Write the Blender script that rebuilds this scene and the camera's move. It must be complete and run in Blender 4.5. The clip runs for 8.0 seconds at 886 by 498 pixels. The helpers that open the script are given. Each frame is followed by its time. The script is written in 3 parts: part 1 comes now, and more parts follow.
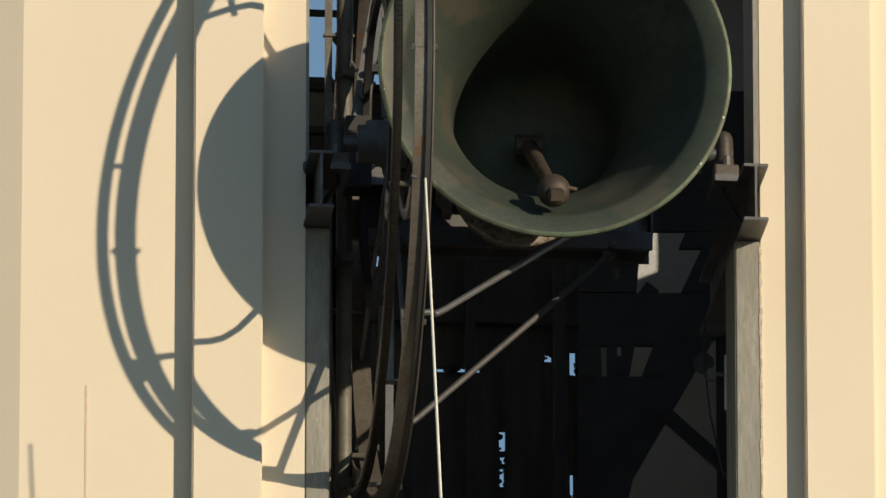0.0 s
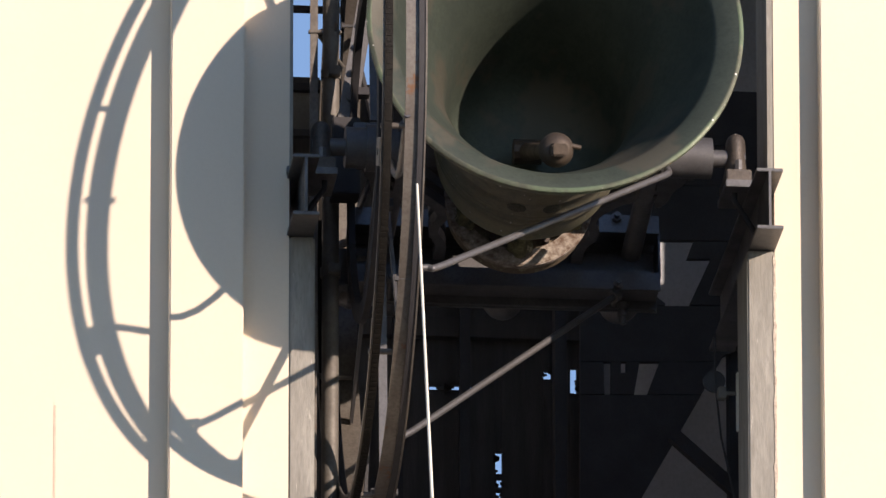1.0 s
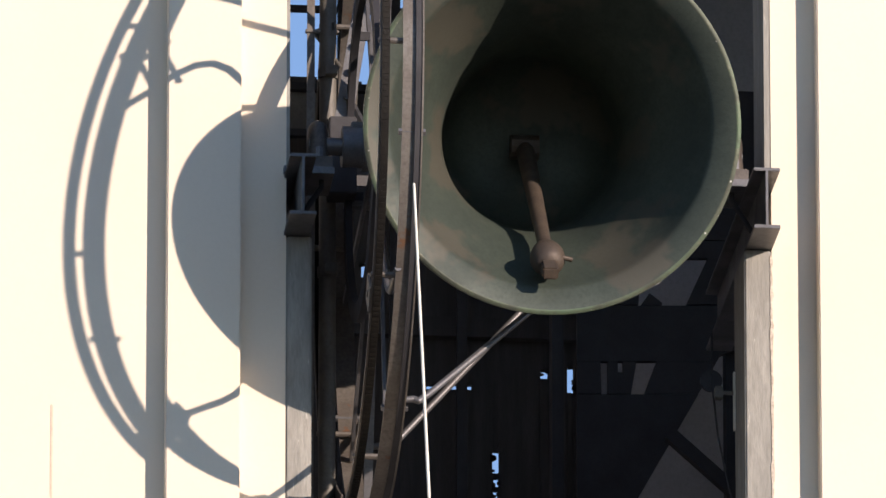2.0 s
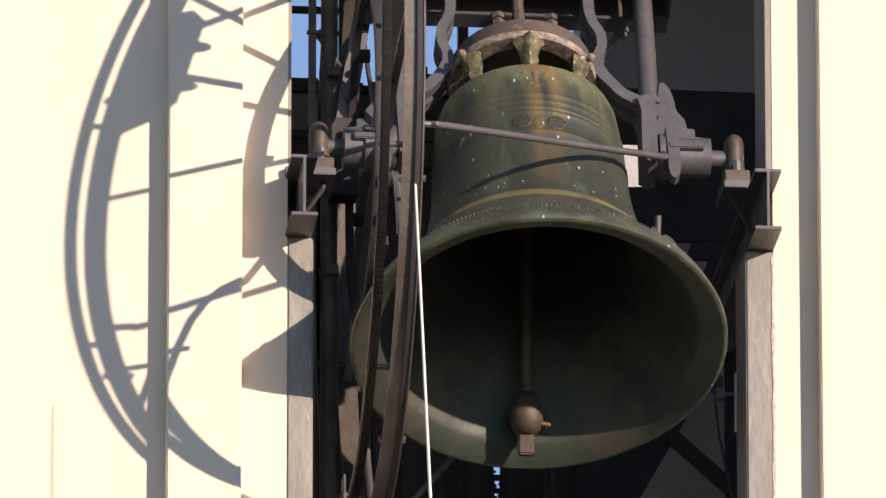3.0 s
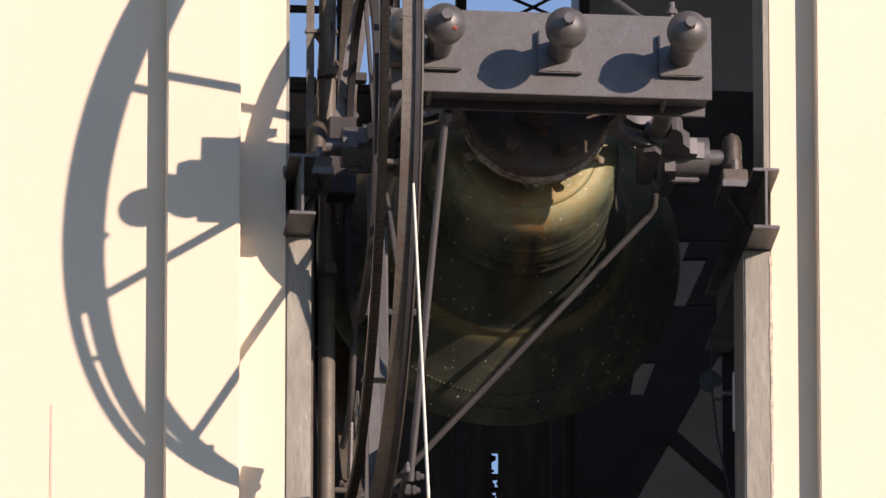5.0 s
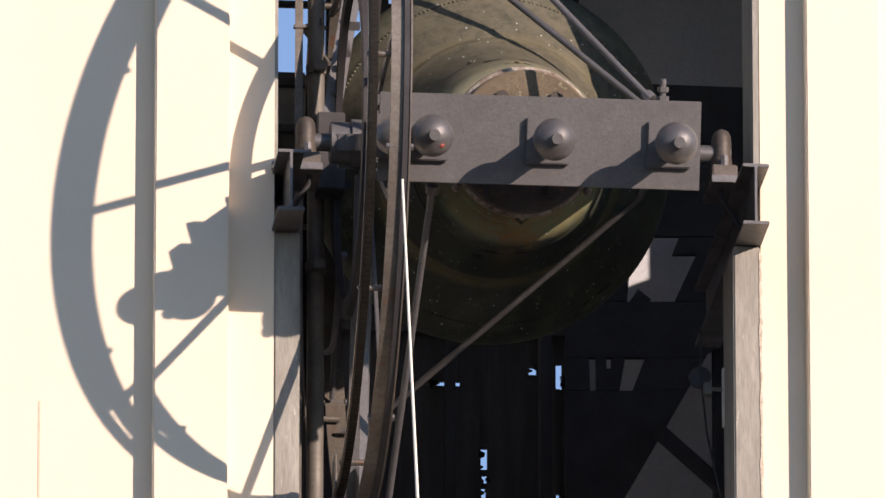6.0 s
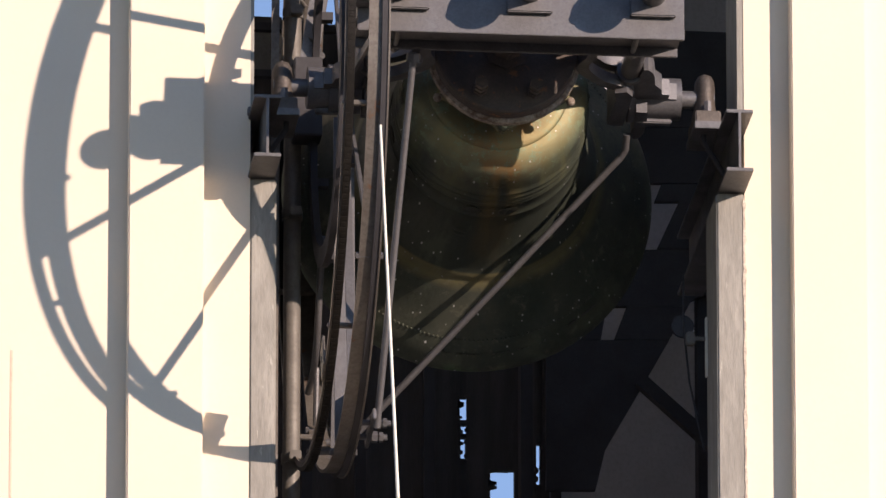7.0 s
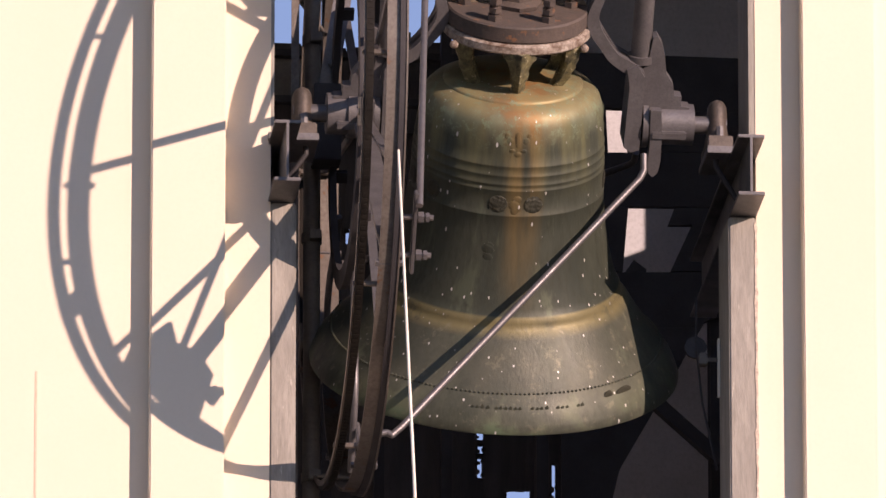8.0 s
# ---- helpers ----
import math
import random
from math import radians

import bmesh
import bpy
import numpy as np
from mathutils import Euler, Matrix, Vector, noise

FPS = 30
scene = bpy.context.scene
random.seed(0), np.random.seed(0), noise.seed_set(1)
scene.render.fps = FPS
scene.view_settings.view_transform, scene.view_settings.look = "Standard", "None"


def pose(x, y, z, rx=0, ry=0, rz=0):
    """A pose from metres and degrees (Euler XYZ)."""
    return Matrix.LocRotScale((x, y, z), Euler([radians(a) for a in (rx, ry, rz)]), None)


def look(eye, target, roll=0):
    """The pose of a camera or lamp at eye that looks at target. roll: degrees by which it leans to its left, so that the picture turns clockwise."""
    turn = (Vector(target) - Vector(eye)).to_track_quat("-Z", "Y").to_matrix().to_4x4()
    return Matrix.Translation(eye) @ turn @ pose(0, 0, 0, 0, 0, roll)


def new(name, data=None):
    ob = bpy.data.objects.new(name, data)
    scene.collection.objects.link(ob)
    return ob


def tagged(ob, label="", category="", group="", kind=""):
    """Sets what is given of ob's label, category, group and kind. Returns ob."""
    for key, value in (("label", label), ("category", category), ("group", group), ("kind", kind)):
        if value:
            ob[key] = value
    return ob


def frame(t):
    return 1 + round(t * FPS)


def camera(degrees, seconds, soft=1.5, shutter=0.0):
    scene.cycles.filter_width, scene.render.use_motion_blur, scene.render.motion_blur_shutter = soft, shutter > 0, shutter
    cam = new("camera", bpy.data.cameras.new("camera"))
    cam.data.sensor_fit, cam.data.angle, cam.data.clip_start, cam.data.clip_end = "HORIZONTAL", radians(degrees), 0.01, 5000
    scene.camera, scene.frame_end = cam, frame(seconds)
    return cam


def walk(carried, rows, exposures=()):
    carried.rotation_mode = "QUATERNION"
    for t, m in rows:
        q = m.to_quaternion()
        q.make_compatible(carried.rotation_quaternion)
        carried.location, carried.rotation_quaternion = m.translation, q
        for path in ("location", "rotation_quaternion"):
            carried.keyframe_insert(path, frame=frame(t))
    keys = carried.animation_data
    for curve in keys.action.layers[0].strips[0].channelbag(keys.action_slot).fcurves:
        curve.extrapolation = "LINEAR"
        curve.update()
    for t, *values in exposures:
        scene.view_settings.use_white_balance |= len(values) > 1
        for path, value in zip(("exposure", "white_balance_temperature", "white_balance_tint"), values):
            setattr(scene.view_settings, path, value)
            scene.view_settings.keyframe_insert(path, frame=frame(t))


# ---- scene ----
# World: x along the facade, y into the tower, z up. H is the height of the bell's axle.
H = 15.9
AXLE_Z = H - 0.028
AXLE_Y = 0.10
VIEW_AZ, VIEW_EL = radians(5.6), radians(18.0)
VIEW = Vector((math.sin(VIEW_AZ) * math.cos(VIEW_EL), math.cos(VIEW_AZ) * math.cos(VIEW_EL), math.sin(VIEW_EL)))
RIGHT = Vector((math.cos(VIEW_AZ), -math.sin(VIEW_AZ), 0))
UP = RIGHT.cross(VIEW)
AIM = Vector((-0.3045, 0.0, H - 0.429))
DIST = 45.0

cam = camera(3.99, 8.0, soft=1.5)

# seconds, zoom step made by stepping nearer, aim to the side and up (metres at the tower)
STEPS = [
    (0.0, 0.937, -0.035, -0.037), (0.1, 0.988, -0.022, -0.014), (0.2, 0.997, -0.005, -0.006), (0.3, 1.0, 0.002, -0.004), (0.5, 1.0, 0.005, -0.004),
    (1.0, 1.0, -0.010, 0.000), (1.5, 1.0, -0.004, -0.001), (2.5, 1.0, 0.002, -0.002), (3.0, 1.0, -0.004, 0.002),
    (3.5, 1.0, 0.0, 0.0), (4.0, 1.0, -0.003, -0.002), (4.5, 1.0, 0.0, 0.0), (5.2, 1.0, 0.006, -0.002),
    (5.8, 1.0, 0.02, -0.006), (6.0, 1.002, 0.042, -0.016), (6.1, 1.0, 0.125, -0.052), (6.2, 1.0, 0.219, -0.090), (6.3, 1.0, 0.262, -0.112), (6.4, 1.0, 0.318, -0.143), (6.5, 1.0, 0.394, -0.182),
    (6.6, 1.002, 0.330, -0.192), (6.7, 1.006, 0.286, -0.200), (6.8, 1.010, 0.236, -0.205), (6.9, 1.014, 0.176, -0.204), (7.0, 1.018, 0.116, -0.20),
    (7.1, 1.018, 0.096, -0.19), (7.2, 1.017, 0.086, -0.178), (7.5, 1.01, 0.145, -0.15), (8.0, 1.0, 0.056, -0.12),
]


def eye_row(t, zoom, side, lift):
    eye = AIM - VIEW * (DIST / zoom)
    return t, look(eye, AIM + RIGHT * side + UP * lift)


walk(cam, [eye_row(*s) for s in STEPS],
     exposures=[(0.0, -0.38, 7450, 7), (0.2, -0.27, 7250, 11), (0.5, 0.08, 7050, 21), (1.0, 0.26, 6800, 22), (2.5, 0.33, 6550, 21), (3.0, 0.28, 6900, 25), (3.5, 0.11, 7050, 25), (4.5, 0.11, 7050, 26), (6.0, 0.31, 6850, 25), (7.0, 0.28, 6850, 26), (7.2, 0.26, 7000, 28), (7.5, 0.24, 7350, 38), (8.0, 0.22, 7400, 40)])

# ---- light ----
SUN_AZ, SUN_EL = radians(39.4), radians(14.9)  # from the facade's normal towards +x, above the horizon
TO_SUN = Vector((math.sin(SUN_AZ) * math.cos(SUN_EL), -math.cos(SUN_AZ) * math.cos(SUN_EL), math.sin(SUN_EL)))
world = bpy.data.worlds.new("sky")
scene.world = world
world.use_nodes = True
wn = world.node_tree
sky = wn.nodes.new("ShaderNodeTexSky")
sky.sky_type = "NISHITA"
sky.sun_disc = False
sky.sun_elevation = SUN_EL
sky.sun_rotation = math.pi - SUN_AZ
sky.air_density, sky.dust_density, sky.ozone_density = 1.0, 0.0, 3.0
sky.altitude = 500
wn.links.new(sky.outputs[0], wn.nodes["Background"].inputs[0])
wn.nodes["Background"].inputs[1].default_value = 0.15
sun = new("sun", bpy.data.lights.new("sun", "SUN"))
sun.data.energy, sun.data.angle, sun.data.color = 5.0, radians(0.53), (1.0, 0.88, 0.73)
sun.matrix_world = look(TO_SUN * 50, (0, 0, 0))


# ---- materials ----
def material(name, base, other=None, rough=0.6, metal=0.0, scale=8.0, fine=90.0, bump=0.15, spots=None, spot_at=0.66, spot_scale=20.0, stretch=(1, 1, 1), fleck=0.8):
    """Two-scale variation between base and other, an optional layer of spots, and fine relief."""
    m = bpy.data.materials.new(name)
    m.use_nodes = True
    t = m.node_tree
    bsdf = t.nodes["Principled BSDF"]
    co = t.nodes.new("ShaderNodeTexCoord")
    mp = t.nodes.new("ShaderNodeMapping")
    mp.inputs["Scale"].default_value = stretch
    t.links.new(co.outputs["Object"], mp.inputs["Vector"])

    def noisy(sc, detail=6):
        n = t.nodes.new("ShaderNodeTexNoise")
        n.inputs["Scale"].default_value = sc
        n.inputs["Detail"].default_value = detail
        n.inputs["Roughness"].default_value = 0.65
        t.links.new(mp.outputs[0], n.inputs["Vector"])
        return n

    def ramp(n, lo, hi):
        r = t.nodes.new("ShaderNodeMapRange")
        r.inputs["From Min"].default_value, r.inputs["From Max"].default_value = lo, hi
        t.links.new(n.outputs[0], r.inputs["Value"])
        return r

    def mix(f, a, b):
        x = t.nodes.new("ShaderNodeMix")
        x.data_type = "RGBA"
        t.links.new(f, x.inputs["Factor"])
        for sock, v in ((6, a), (7, b)):
            if isinstance(v, tuple):
                x.inputs[sock].default_value = (*v, 1)
            else:
                t.links.new(v, x.inputs[sock])
        return x.outputs[2]

    other = other or tuple(c * 0.75 for c in base)
    big, small = noisy(scale), noisy(fine)
    col = mix(ramp(big, 0.35, 0.65).outputs[0], base, other)
    col = mix(ramp(small, 0.45, 0.85).outputs[0], col, tuple(c * fleck for c in other))
    if spots:
        col = mix(ramp(noisy(spot_scale, 4), spot_at, spot_at + 0.06).outputs[0], col, spots)
    t.links.new(col, bsdf.inputs["Base Color"])
    rr = ramp(big, 0.3, 0.7)
    rr.inputs["To Min"].default_value, rr.inputs["To Max"].default_value = rough - 0.08, min(1.0, rough + 0.1)
    t.links.new(rr.outputs[0], bsdf.inputs["Roughness"])
    bsdf.inputs["Metallic"].default_value = metal
    if bump:
        b = t.nodes.new("ShaderNodeBump")
        b.inputs["Strength"].default_value, b.inputs["Distance"].default_value = bump, 0.004
        t.links.new(small.outputs[0], b.inputs["Height"])
        t.links.new(b.outputs[0], bsdf.inputs["Normal"])
    return m


def bell_bronze():
    """Weathered bronze: green and ochre patina running down in streaks, white droppings."""
    m = material("bell_bronze", (0.044, 0.054, 0.043), (0.074, 0.085, 0.062), rough=0.50, metal=0.28, scale=4.0, fine=60, bump=0.3,
                 spots=(0.080, 0.098, 0.068), spot_at=0.60, spot_scale=9.0, stretch=(1, 1, 0.22), fleck=0.5)
    t = m.node_tree
    bsdf = t.nodes["Principled BSDF"]
    bsdf.inputs["Specular IOR Level"].default_value = 0.3
    link = bsdf.inputs["Base Color"].links[0]
    col = link.from_socket
    co = t.nodes["Texture Coordinate"]
    sep = t.nodes.new("ShaderNodeSeparateXYZ")
    t.links.new(co.outputs["Object"], sep.inputs[0])

    def math_node(op, a, b=None):
        n = t.nodes.new("ShaderNodeMath")
        n.operation = op
        n.use_clamp = op == "MULTIPLY"
        for i, v in enumerate((a, b)):
            if v is None:
                continue
            if isinstance(v, (int, float)):
                n.inputs[i].default_value = v
            else:
                t.links.new(v, n.inputs[i])
        return n.outputs[0]

    def span(v, a, b, c=0.0, d=1.0):
        r = t.nodes.new("ShaderNodeMapRange")
        r.inputs["From Min"].default_value, r.inputs["From Max"].default_value = a, b
        r.inputs["To Min"].default_value, r.inputs["To Max"].default_value = c, d
        t.links.new(v, r.inputs["Value"])
        return r.outputs[0]

    def over(f, colour):
        nonlocal col
        x = t.nodes.new("ShaderNodeMix")
        x.data_type = "RGBA"
        t.links.new(f, x.inputs["Factor"])
        t.links.new(col, x.inputs[6])
        x.inputs[7].default_value = (*colour, 1)
        col = x.outputs[2]

    streak = t.nodes.new("ShaderNodeTexNoise")
    streak.inputs["Scale"].default_value, streak.inputs["Detail"].default_value = 9.0, 5
    mp = t.nodes.new("ShaderNodeMapping")
    mp.inputs["Scale"].default_value = (1.6, 1.6, 0.12)
    t.links.new(co.outputs["Object"], mp.inputs[0])
    t.links.new(mp.outputs[0], streak.inputs["Vector"])
    s = span(streak.outputs[0], 0.42, 0.62)
    high = span(sep.outputs[2], -0.20, 0.06)
    # ochre run-off below the crown's clamps, strongest on the shoulder
    mid = math_node("MULTIPLY", span(math_node("ABSOLUTE", math_node("SUBTRACT", sep.outputs[0], 0.025)), 0.085, 0.02), span(sep.outputs[2], -0.62, -0.12))
    over(math_node("MULTIPLY", math_node("MULTIPLY", s, high), 0.74), (0.178, 0.182, 0.092))
    rim_of_crown = math_node("MULTIPLY", span(sep.outputs[2], 0.03, 0.11), span(streak.outputs[0], 0.62, 0.40))
    over(math_node("MULTIPLY", rim_of_crown, 0.8), (0.230, 0.260, 0.165))
    over(math_node("MULTIPLY", math_node("MULTIPLY", mid, span(streak.outputs[0], 0.34, 0.58)), 0.68), (0.240, 0.165, 0.062))
    # paler verdigris on the flared sound bow
    low = span(sep.outputs[2], -0.583, -0.596)
    wide = t.nodes.new("ShaderNodeTexNoise")
    wide.inputs["Scale"].default_value, wide.inputs["Detail"].default_value = 5.0, 8
    t.links.new(co.outputs["Object"], wide.inputs["Vector"])
    over(math_node("MULTIPLY", math_node("MULTIPLY", low, span(wide.outputs[0], 0.36, 0.66)), 0.60), (0.112, 0.116, 0.086))
    lip = span(sep.outputs[2], -0.80, -0.90)
    over(math_node("MULTIPLY", math_node("MULTIPLY", lip, span(wide.outputs[0], 0.45, 0.62)), 0.7), (0.13, 0.160, 0.095))
    # ochre line on the moulding above the sound bow
    line = math_node("MULTIPLY", span(sep.outputs[2], -0.578, -0.586), span(sep.outputs[2], -0.652, -0.625))
    over(math_node("MULTIPLY", math_node("MULTIPLY", line, span(wide.outputs[0], 0.30, 0.50)), 0.75), (0.205, 0.180, 0.085))
    crown = span(sep.outputs[2], 0.10, 0.15)
    over(math_node("MULTIPLY", crown, 0.7), (0.20, 0.165, 0.085))
    orange = math_node("MULTIPLY", span(sep.outputs[2], 0.02, 0.14), span(math_node("ABSOLUTE", math_node("SUBTRACT", sep.outputs[0], 0.02)), 0.17, 0.03))
    over(math_node("MULTIPLY", math_node("MULTIPLY", orange, span(streak.outputs[0], 0.36, 0.56)), 0.85), (0.30, 0.150, 0.055))
    over(math_node("MULTIPLY", math_node("MULTIPLY", crown, span(wide.outputs[0], 0.45, 0.58)), 0.6), (0.30, 0.27, 0.13))
    # pale lichen on the weather side of the shoulder
    lichen = math_node("MULTIPLY", span(sep.outputs[2], -0.05, 0.0), span(sep.outputs[1], 0.05, 0.13))
    grainy = t.nodes.new("ShaderNodeTexNoise")
    grainy.inputs["Scale"].default_value, grainy.inputs["Detail"].default_value, grainy.inputs["Roughness"].default_value = 26.0, 8, 0.8
    t.links.new(co.outputs["Object"], grainy.inputs["Vector"])
    over(math_node("MULTIPLY", math_node("MULTIPLY", lichen, span(grainy.outputs[0], 0.30, 0.46)), 0.94), (0.36, 0.345, 0.215))
    dusty = math_node("MULTIPLY", span(sep.outputs[1], 0.06, 0.22), span(sep.outputs[2], -0.95, -0.80))
    over(math_node("MULTIPLY", math_node("MULTIPLY", dusty, span(grainy.outputs[0], 0.28, 0.56)), 0.85), (0.185, 0.168, 0.122))
    # flaking verdigris on the shoulder and along the lip
    over(math_node("MULTIPLY", math_node("MULTIPLY", span(sep.outputs[2], 0.0, 0.09), span(grainy.outputs[0], 0.52, 0.60)), 0.75), (0.20, 0.27, 0.17))
    over(math_node("MULTIPLY", math_node("MULTIPLY", span(sep.outputs[2], -0.885, -0.905), span(wide.outputs[0], 0.48, 0.60)), 0.5), (0.085, 0.150, 0.09))
    # darker scratches and flaking across the flare
    scratch = t.nodes.new("ShaderNodeTexNoise")
    scratch.inputs["Scale"].default_value, scratch.inputs["Detail"].default_value, scratch.inputs["Roughness"].default_value = 14.0, 9, 0.75
    t.links.new(co.outputs["Object"], scratch.inputs["Vector"])
    over(math_node("MULTIPLY", math_node("MULTIPLY", low, span(scratch.outputs[0], 0.54, 0.64)), 0.55), (0.055, 0.062, 0.05))
    over(math_node("MULTIPLY", math_node("MULTIPLY", low, span(scratch.outputs[0], 0.44, 0.36)), 0.5), (0.19, 0.185, 0.13))
    # droppings
    v = t.nodes.new("ShaderNodeTexVoronoi")
    v.inputs["Scale"].default_value = 44
    mp2 = t.nodes.new("ShaderNodeMapping")
    mp2.inputs["Scale"].default_value = (1, 1, 0.42)
    t.links.new(co.outputs["Object"], mp2.inputs[0])
    t.links.new(mp2.outputs[0], v.inputs["Vector"])
    chance = t.nodes.new("ShaderNodeSeparateColor")
    t.links.new(v.outputs["Color"], chance.inputs[0])
    dot = math_node("MULTIPLY", span(math_node("SUBTRACT", math_node("ADD", v.outputs["Distance"], math_node("MULTIPLY", wide.outputs[0], 0.12)), math_node("MULTIPLY", chance.outputs[1], 0.13)), 0.13, 0.07), span(chance.outputs[0], 0.60, 0.64))
    over(math_node("MULTIPLY", dot, 0.9), (0.62, 0.62, 0.58))
    t.links.new(col, bsdf.inputs["Base Color"])
    return m


M = {
    "chipped": material("chipped_plaster", (0.72, 0.64, 0.52), (0.40, 0.33, 0.27), rough=0.9, scale=30, fine=120, bump=0.5),
    "stain": material("rust_stain", (0.66, 0.47, 0.36), (0.72, 0.58, 0.44), rough=0.9, scale=20),
    "plaster": material("cream_plaster", (0.80, 0.700, 0.555), (0.77, 0.670, 0.525), rough=0.9, scale=0.8, fine=60, bump=0.03, fleck=0.985),
    "pier": material("grey_painted_concrete", (0.37, 0.355, 0.31), (0.25, 0.24, 0.21), rough=0.85, scale=9, fine=70, bump=0.5, spots=(0.55, 0.52, 0.45), spot_at=0.66, spot_scale=26, stretch=(1.5, 1.5, 0.25)),
    "inner": material("dim_interior_plaster", (0.52, 0.54, 0.57), (0.43, 0.45, 0.48), rough=0.95, scale=2, fine=60),
    "steel": material("grey_painted_steel", (0.165, 0.163, 0.164), (0.112, 0.110, 0.112), rough=0.44, metal=0.45, scale=7, fine=110, bump=0.2, spots=(0.27, 0.26, 0.24), spot_at=0.73, spot_scale=60),
    "iron": material("grey_cast_iron", (0.160, 0.159, 0.163), (0.100, 0.099, 0.102), rough=0.48, metal=0.35, scale=9, fine=140, bump=0.2, spots=(0.22, 0.21, 0.19), spot_at=0.72, spot_scale=70),
    "bearing": material("brown_greased_iron", (0.120, 0.100, 0.082), (0.066, 0.056, 0.048), rough=0.55, metal=0.25, scale=14, fine=120, bump=0.4),
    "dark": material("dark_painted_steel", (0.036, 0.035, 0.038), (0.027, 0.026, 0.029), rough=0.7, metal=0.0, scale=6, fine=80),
    "rim": material("rusty_painted_rim", (0.185, 0.170, 0.148), (0.110, 0.094, 0.080), rough=0.48, metal=0.35, scale=5, fine=80, bump=0.3, spots=(0.17, 0.085, 0.045), spot_at=0.63, spot_scale=10),
    "chain": material("greased_black_chain", (0.011, 0.010, 0.009), (0.019, 0.017, 0.014), rough=0.5, metal=0.2, scale=20, fine=160, bump=0.4),
    "rust": material("rusty_iron", (0.105, 0.082, 0.068), (0.064, 0.054, 0.048), rough=0.75, scale=9, fine=120, bump=0.6, spots=(0.21, 0.105, 0.055), spot_at=0.60, spot_scale=16),
    "red_mark": material("red_paint", (0.34, 0.06, 0.035), (0.22, 0.05, 0.04), rough=0.6, scale=60, fine=200),
    "lichened": material("lichened_iron", (0.17, 0.135, 0.09), (0.115, 0.088, 0.06), rough=0.85, scale=12, fine=110, bump=0.6, spots=(0.25, 0.23, 0.15), spot_at=0.58, spot_scale=24),
    "flaking": material("flaking_white_paint", (0.42, 0.38, 0.32), (0.13, 0.085, 0.06), rough=0.85, scale=34, fine=90, bump=0.8),
    "canon": material("lichen_bronze", (0.26, 0.235, 0.115), (0.055, 0.056, 0.036), rough=0.75, metal=0.2, scale=24, fine=90, bump=1.0, spots=(0.46, 0.43, 0.29), spot_at=0.60, spot_scale=34),
    "clapper": material("rusty_forged_iron", (0.125, 0.094, 0.068), (0.075, 0.058, 0.045), rough=0.55, metal=0.4, scale=8, fine=110, bump=0.4),
    "pipe": material("grey_galvanised_pipe", (0.17, 0.157, 0.134), (0.12, 0.11, 0.095), rough=0.6, metal=0.2, scale=7, fine=90),
    "rod": material("white_glassfibre", (0.80, 0.78, 0.68), (0.72, 0.70, 0.60), rough=0.5, scale=10, fine=90, bump=0.05),
    "wood": material("dark_weathered_board", (0.085, 0.078, 0.075), (0.06, 0.056, 0.054), rough=0.9, scale=4, fine=60, stretch=(6, 6, 0.6)),
    "ground": material("paving", (0.060, 0.058, 0.056), (0.042, 0.041, 0.040), rough=0.9, scale=0.3, fine=8),
    "tiles": material("roof_tile", (0.25, 0.11, 0.07), (0.18, 0.08, 0.05), rough=0.8, scale=2, fine=20),
    "bronze": bell_bronze(),
    "bronze_dark": material("dark_bronze", (0.034, 0.037, 0.027), (0.058, 0.060, 0.040), rough=0.6, metal=0.3, scale=20, fine=120, bump=0.5),
    "bronze_inside": material("dull_bronze_inside", (0.060, 0.076, 0.058), (0.036, 0.048, 0.038), rough=0.6, metal=0.2, scale=3.5, fine=70, bump=0.25, spots=(0.074, 0.072, 0.054), spot_at=0.52, spot_scale=2.6, stretch=(1, 1, 0.6)),
}

M["chain"].node_tree.nodes["Principled BSDF"].inputs["Specular IOR Level"].default_value = 0.12


# ---- mesh helpers ----
def mesh_object(name, bm, mat, parent=None, label="", smooth=False):
    bmesh.ops.recalc_face_normals(bm, faces=bm.faces)
    me = bpy.data.meshes.new(name)
    bm.to_mesh(me)
    bm.free()
    me.materials.append(M[mat])
    if smooth:
        me.shade_smooth()
        me.set_sharp_from_angle(angle=radians(smooth if smooth > 1 else 35))
    ob = new(name, me)
    if parent:
        ob.parent = parent
    if label:
        tagged(ob, label)
    return ob


def part(name, bm, mat, parent, label="", smooth=False):
    return mesh_object(name, bm, mat, parent, label, smooth)


def thing(name, x, y, z, label, category, group="", kind=""):
    e = new(name)
    e.matrix_world = pose(x, y, z)
    return tagged(e, label, category, group, kind)


def box(x0, x1, y0, y1, z0, z1, bevel=0.0, bm=None):
    bm = bm or bmesh.new()
    r = bmesh.ops.create_cube(bm, size=1)
    for v in r["verts"]:
        v.co = Vector(((x0 + x1) / 2 + v.co.x * (x1 - x0), (y0 + y1) / 2 + v.co.y * (y1 - y0), (z0 + z1) / 2 + v.co.z * (z1 - z0)))
    if bevel:
        edges = {e for v in r["verts"] for e in v.link_edges}
        bmesh.ops.bevel(bm, geom=list(edges), offset=bevel, segments=2, affect="EDGES")
    return bm


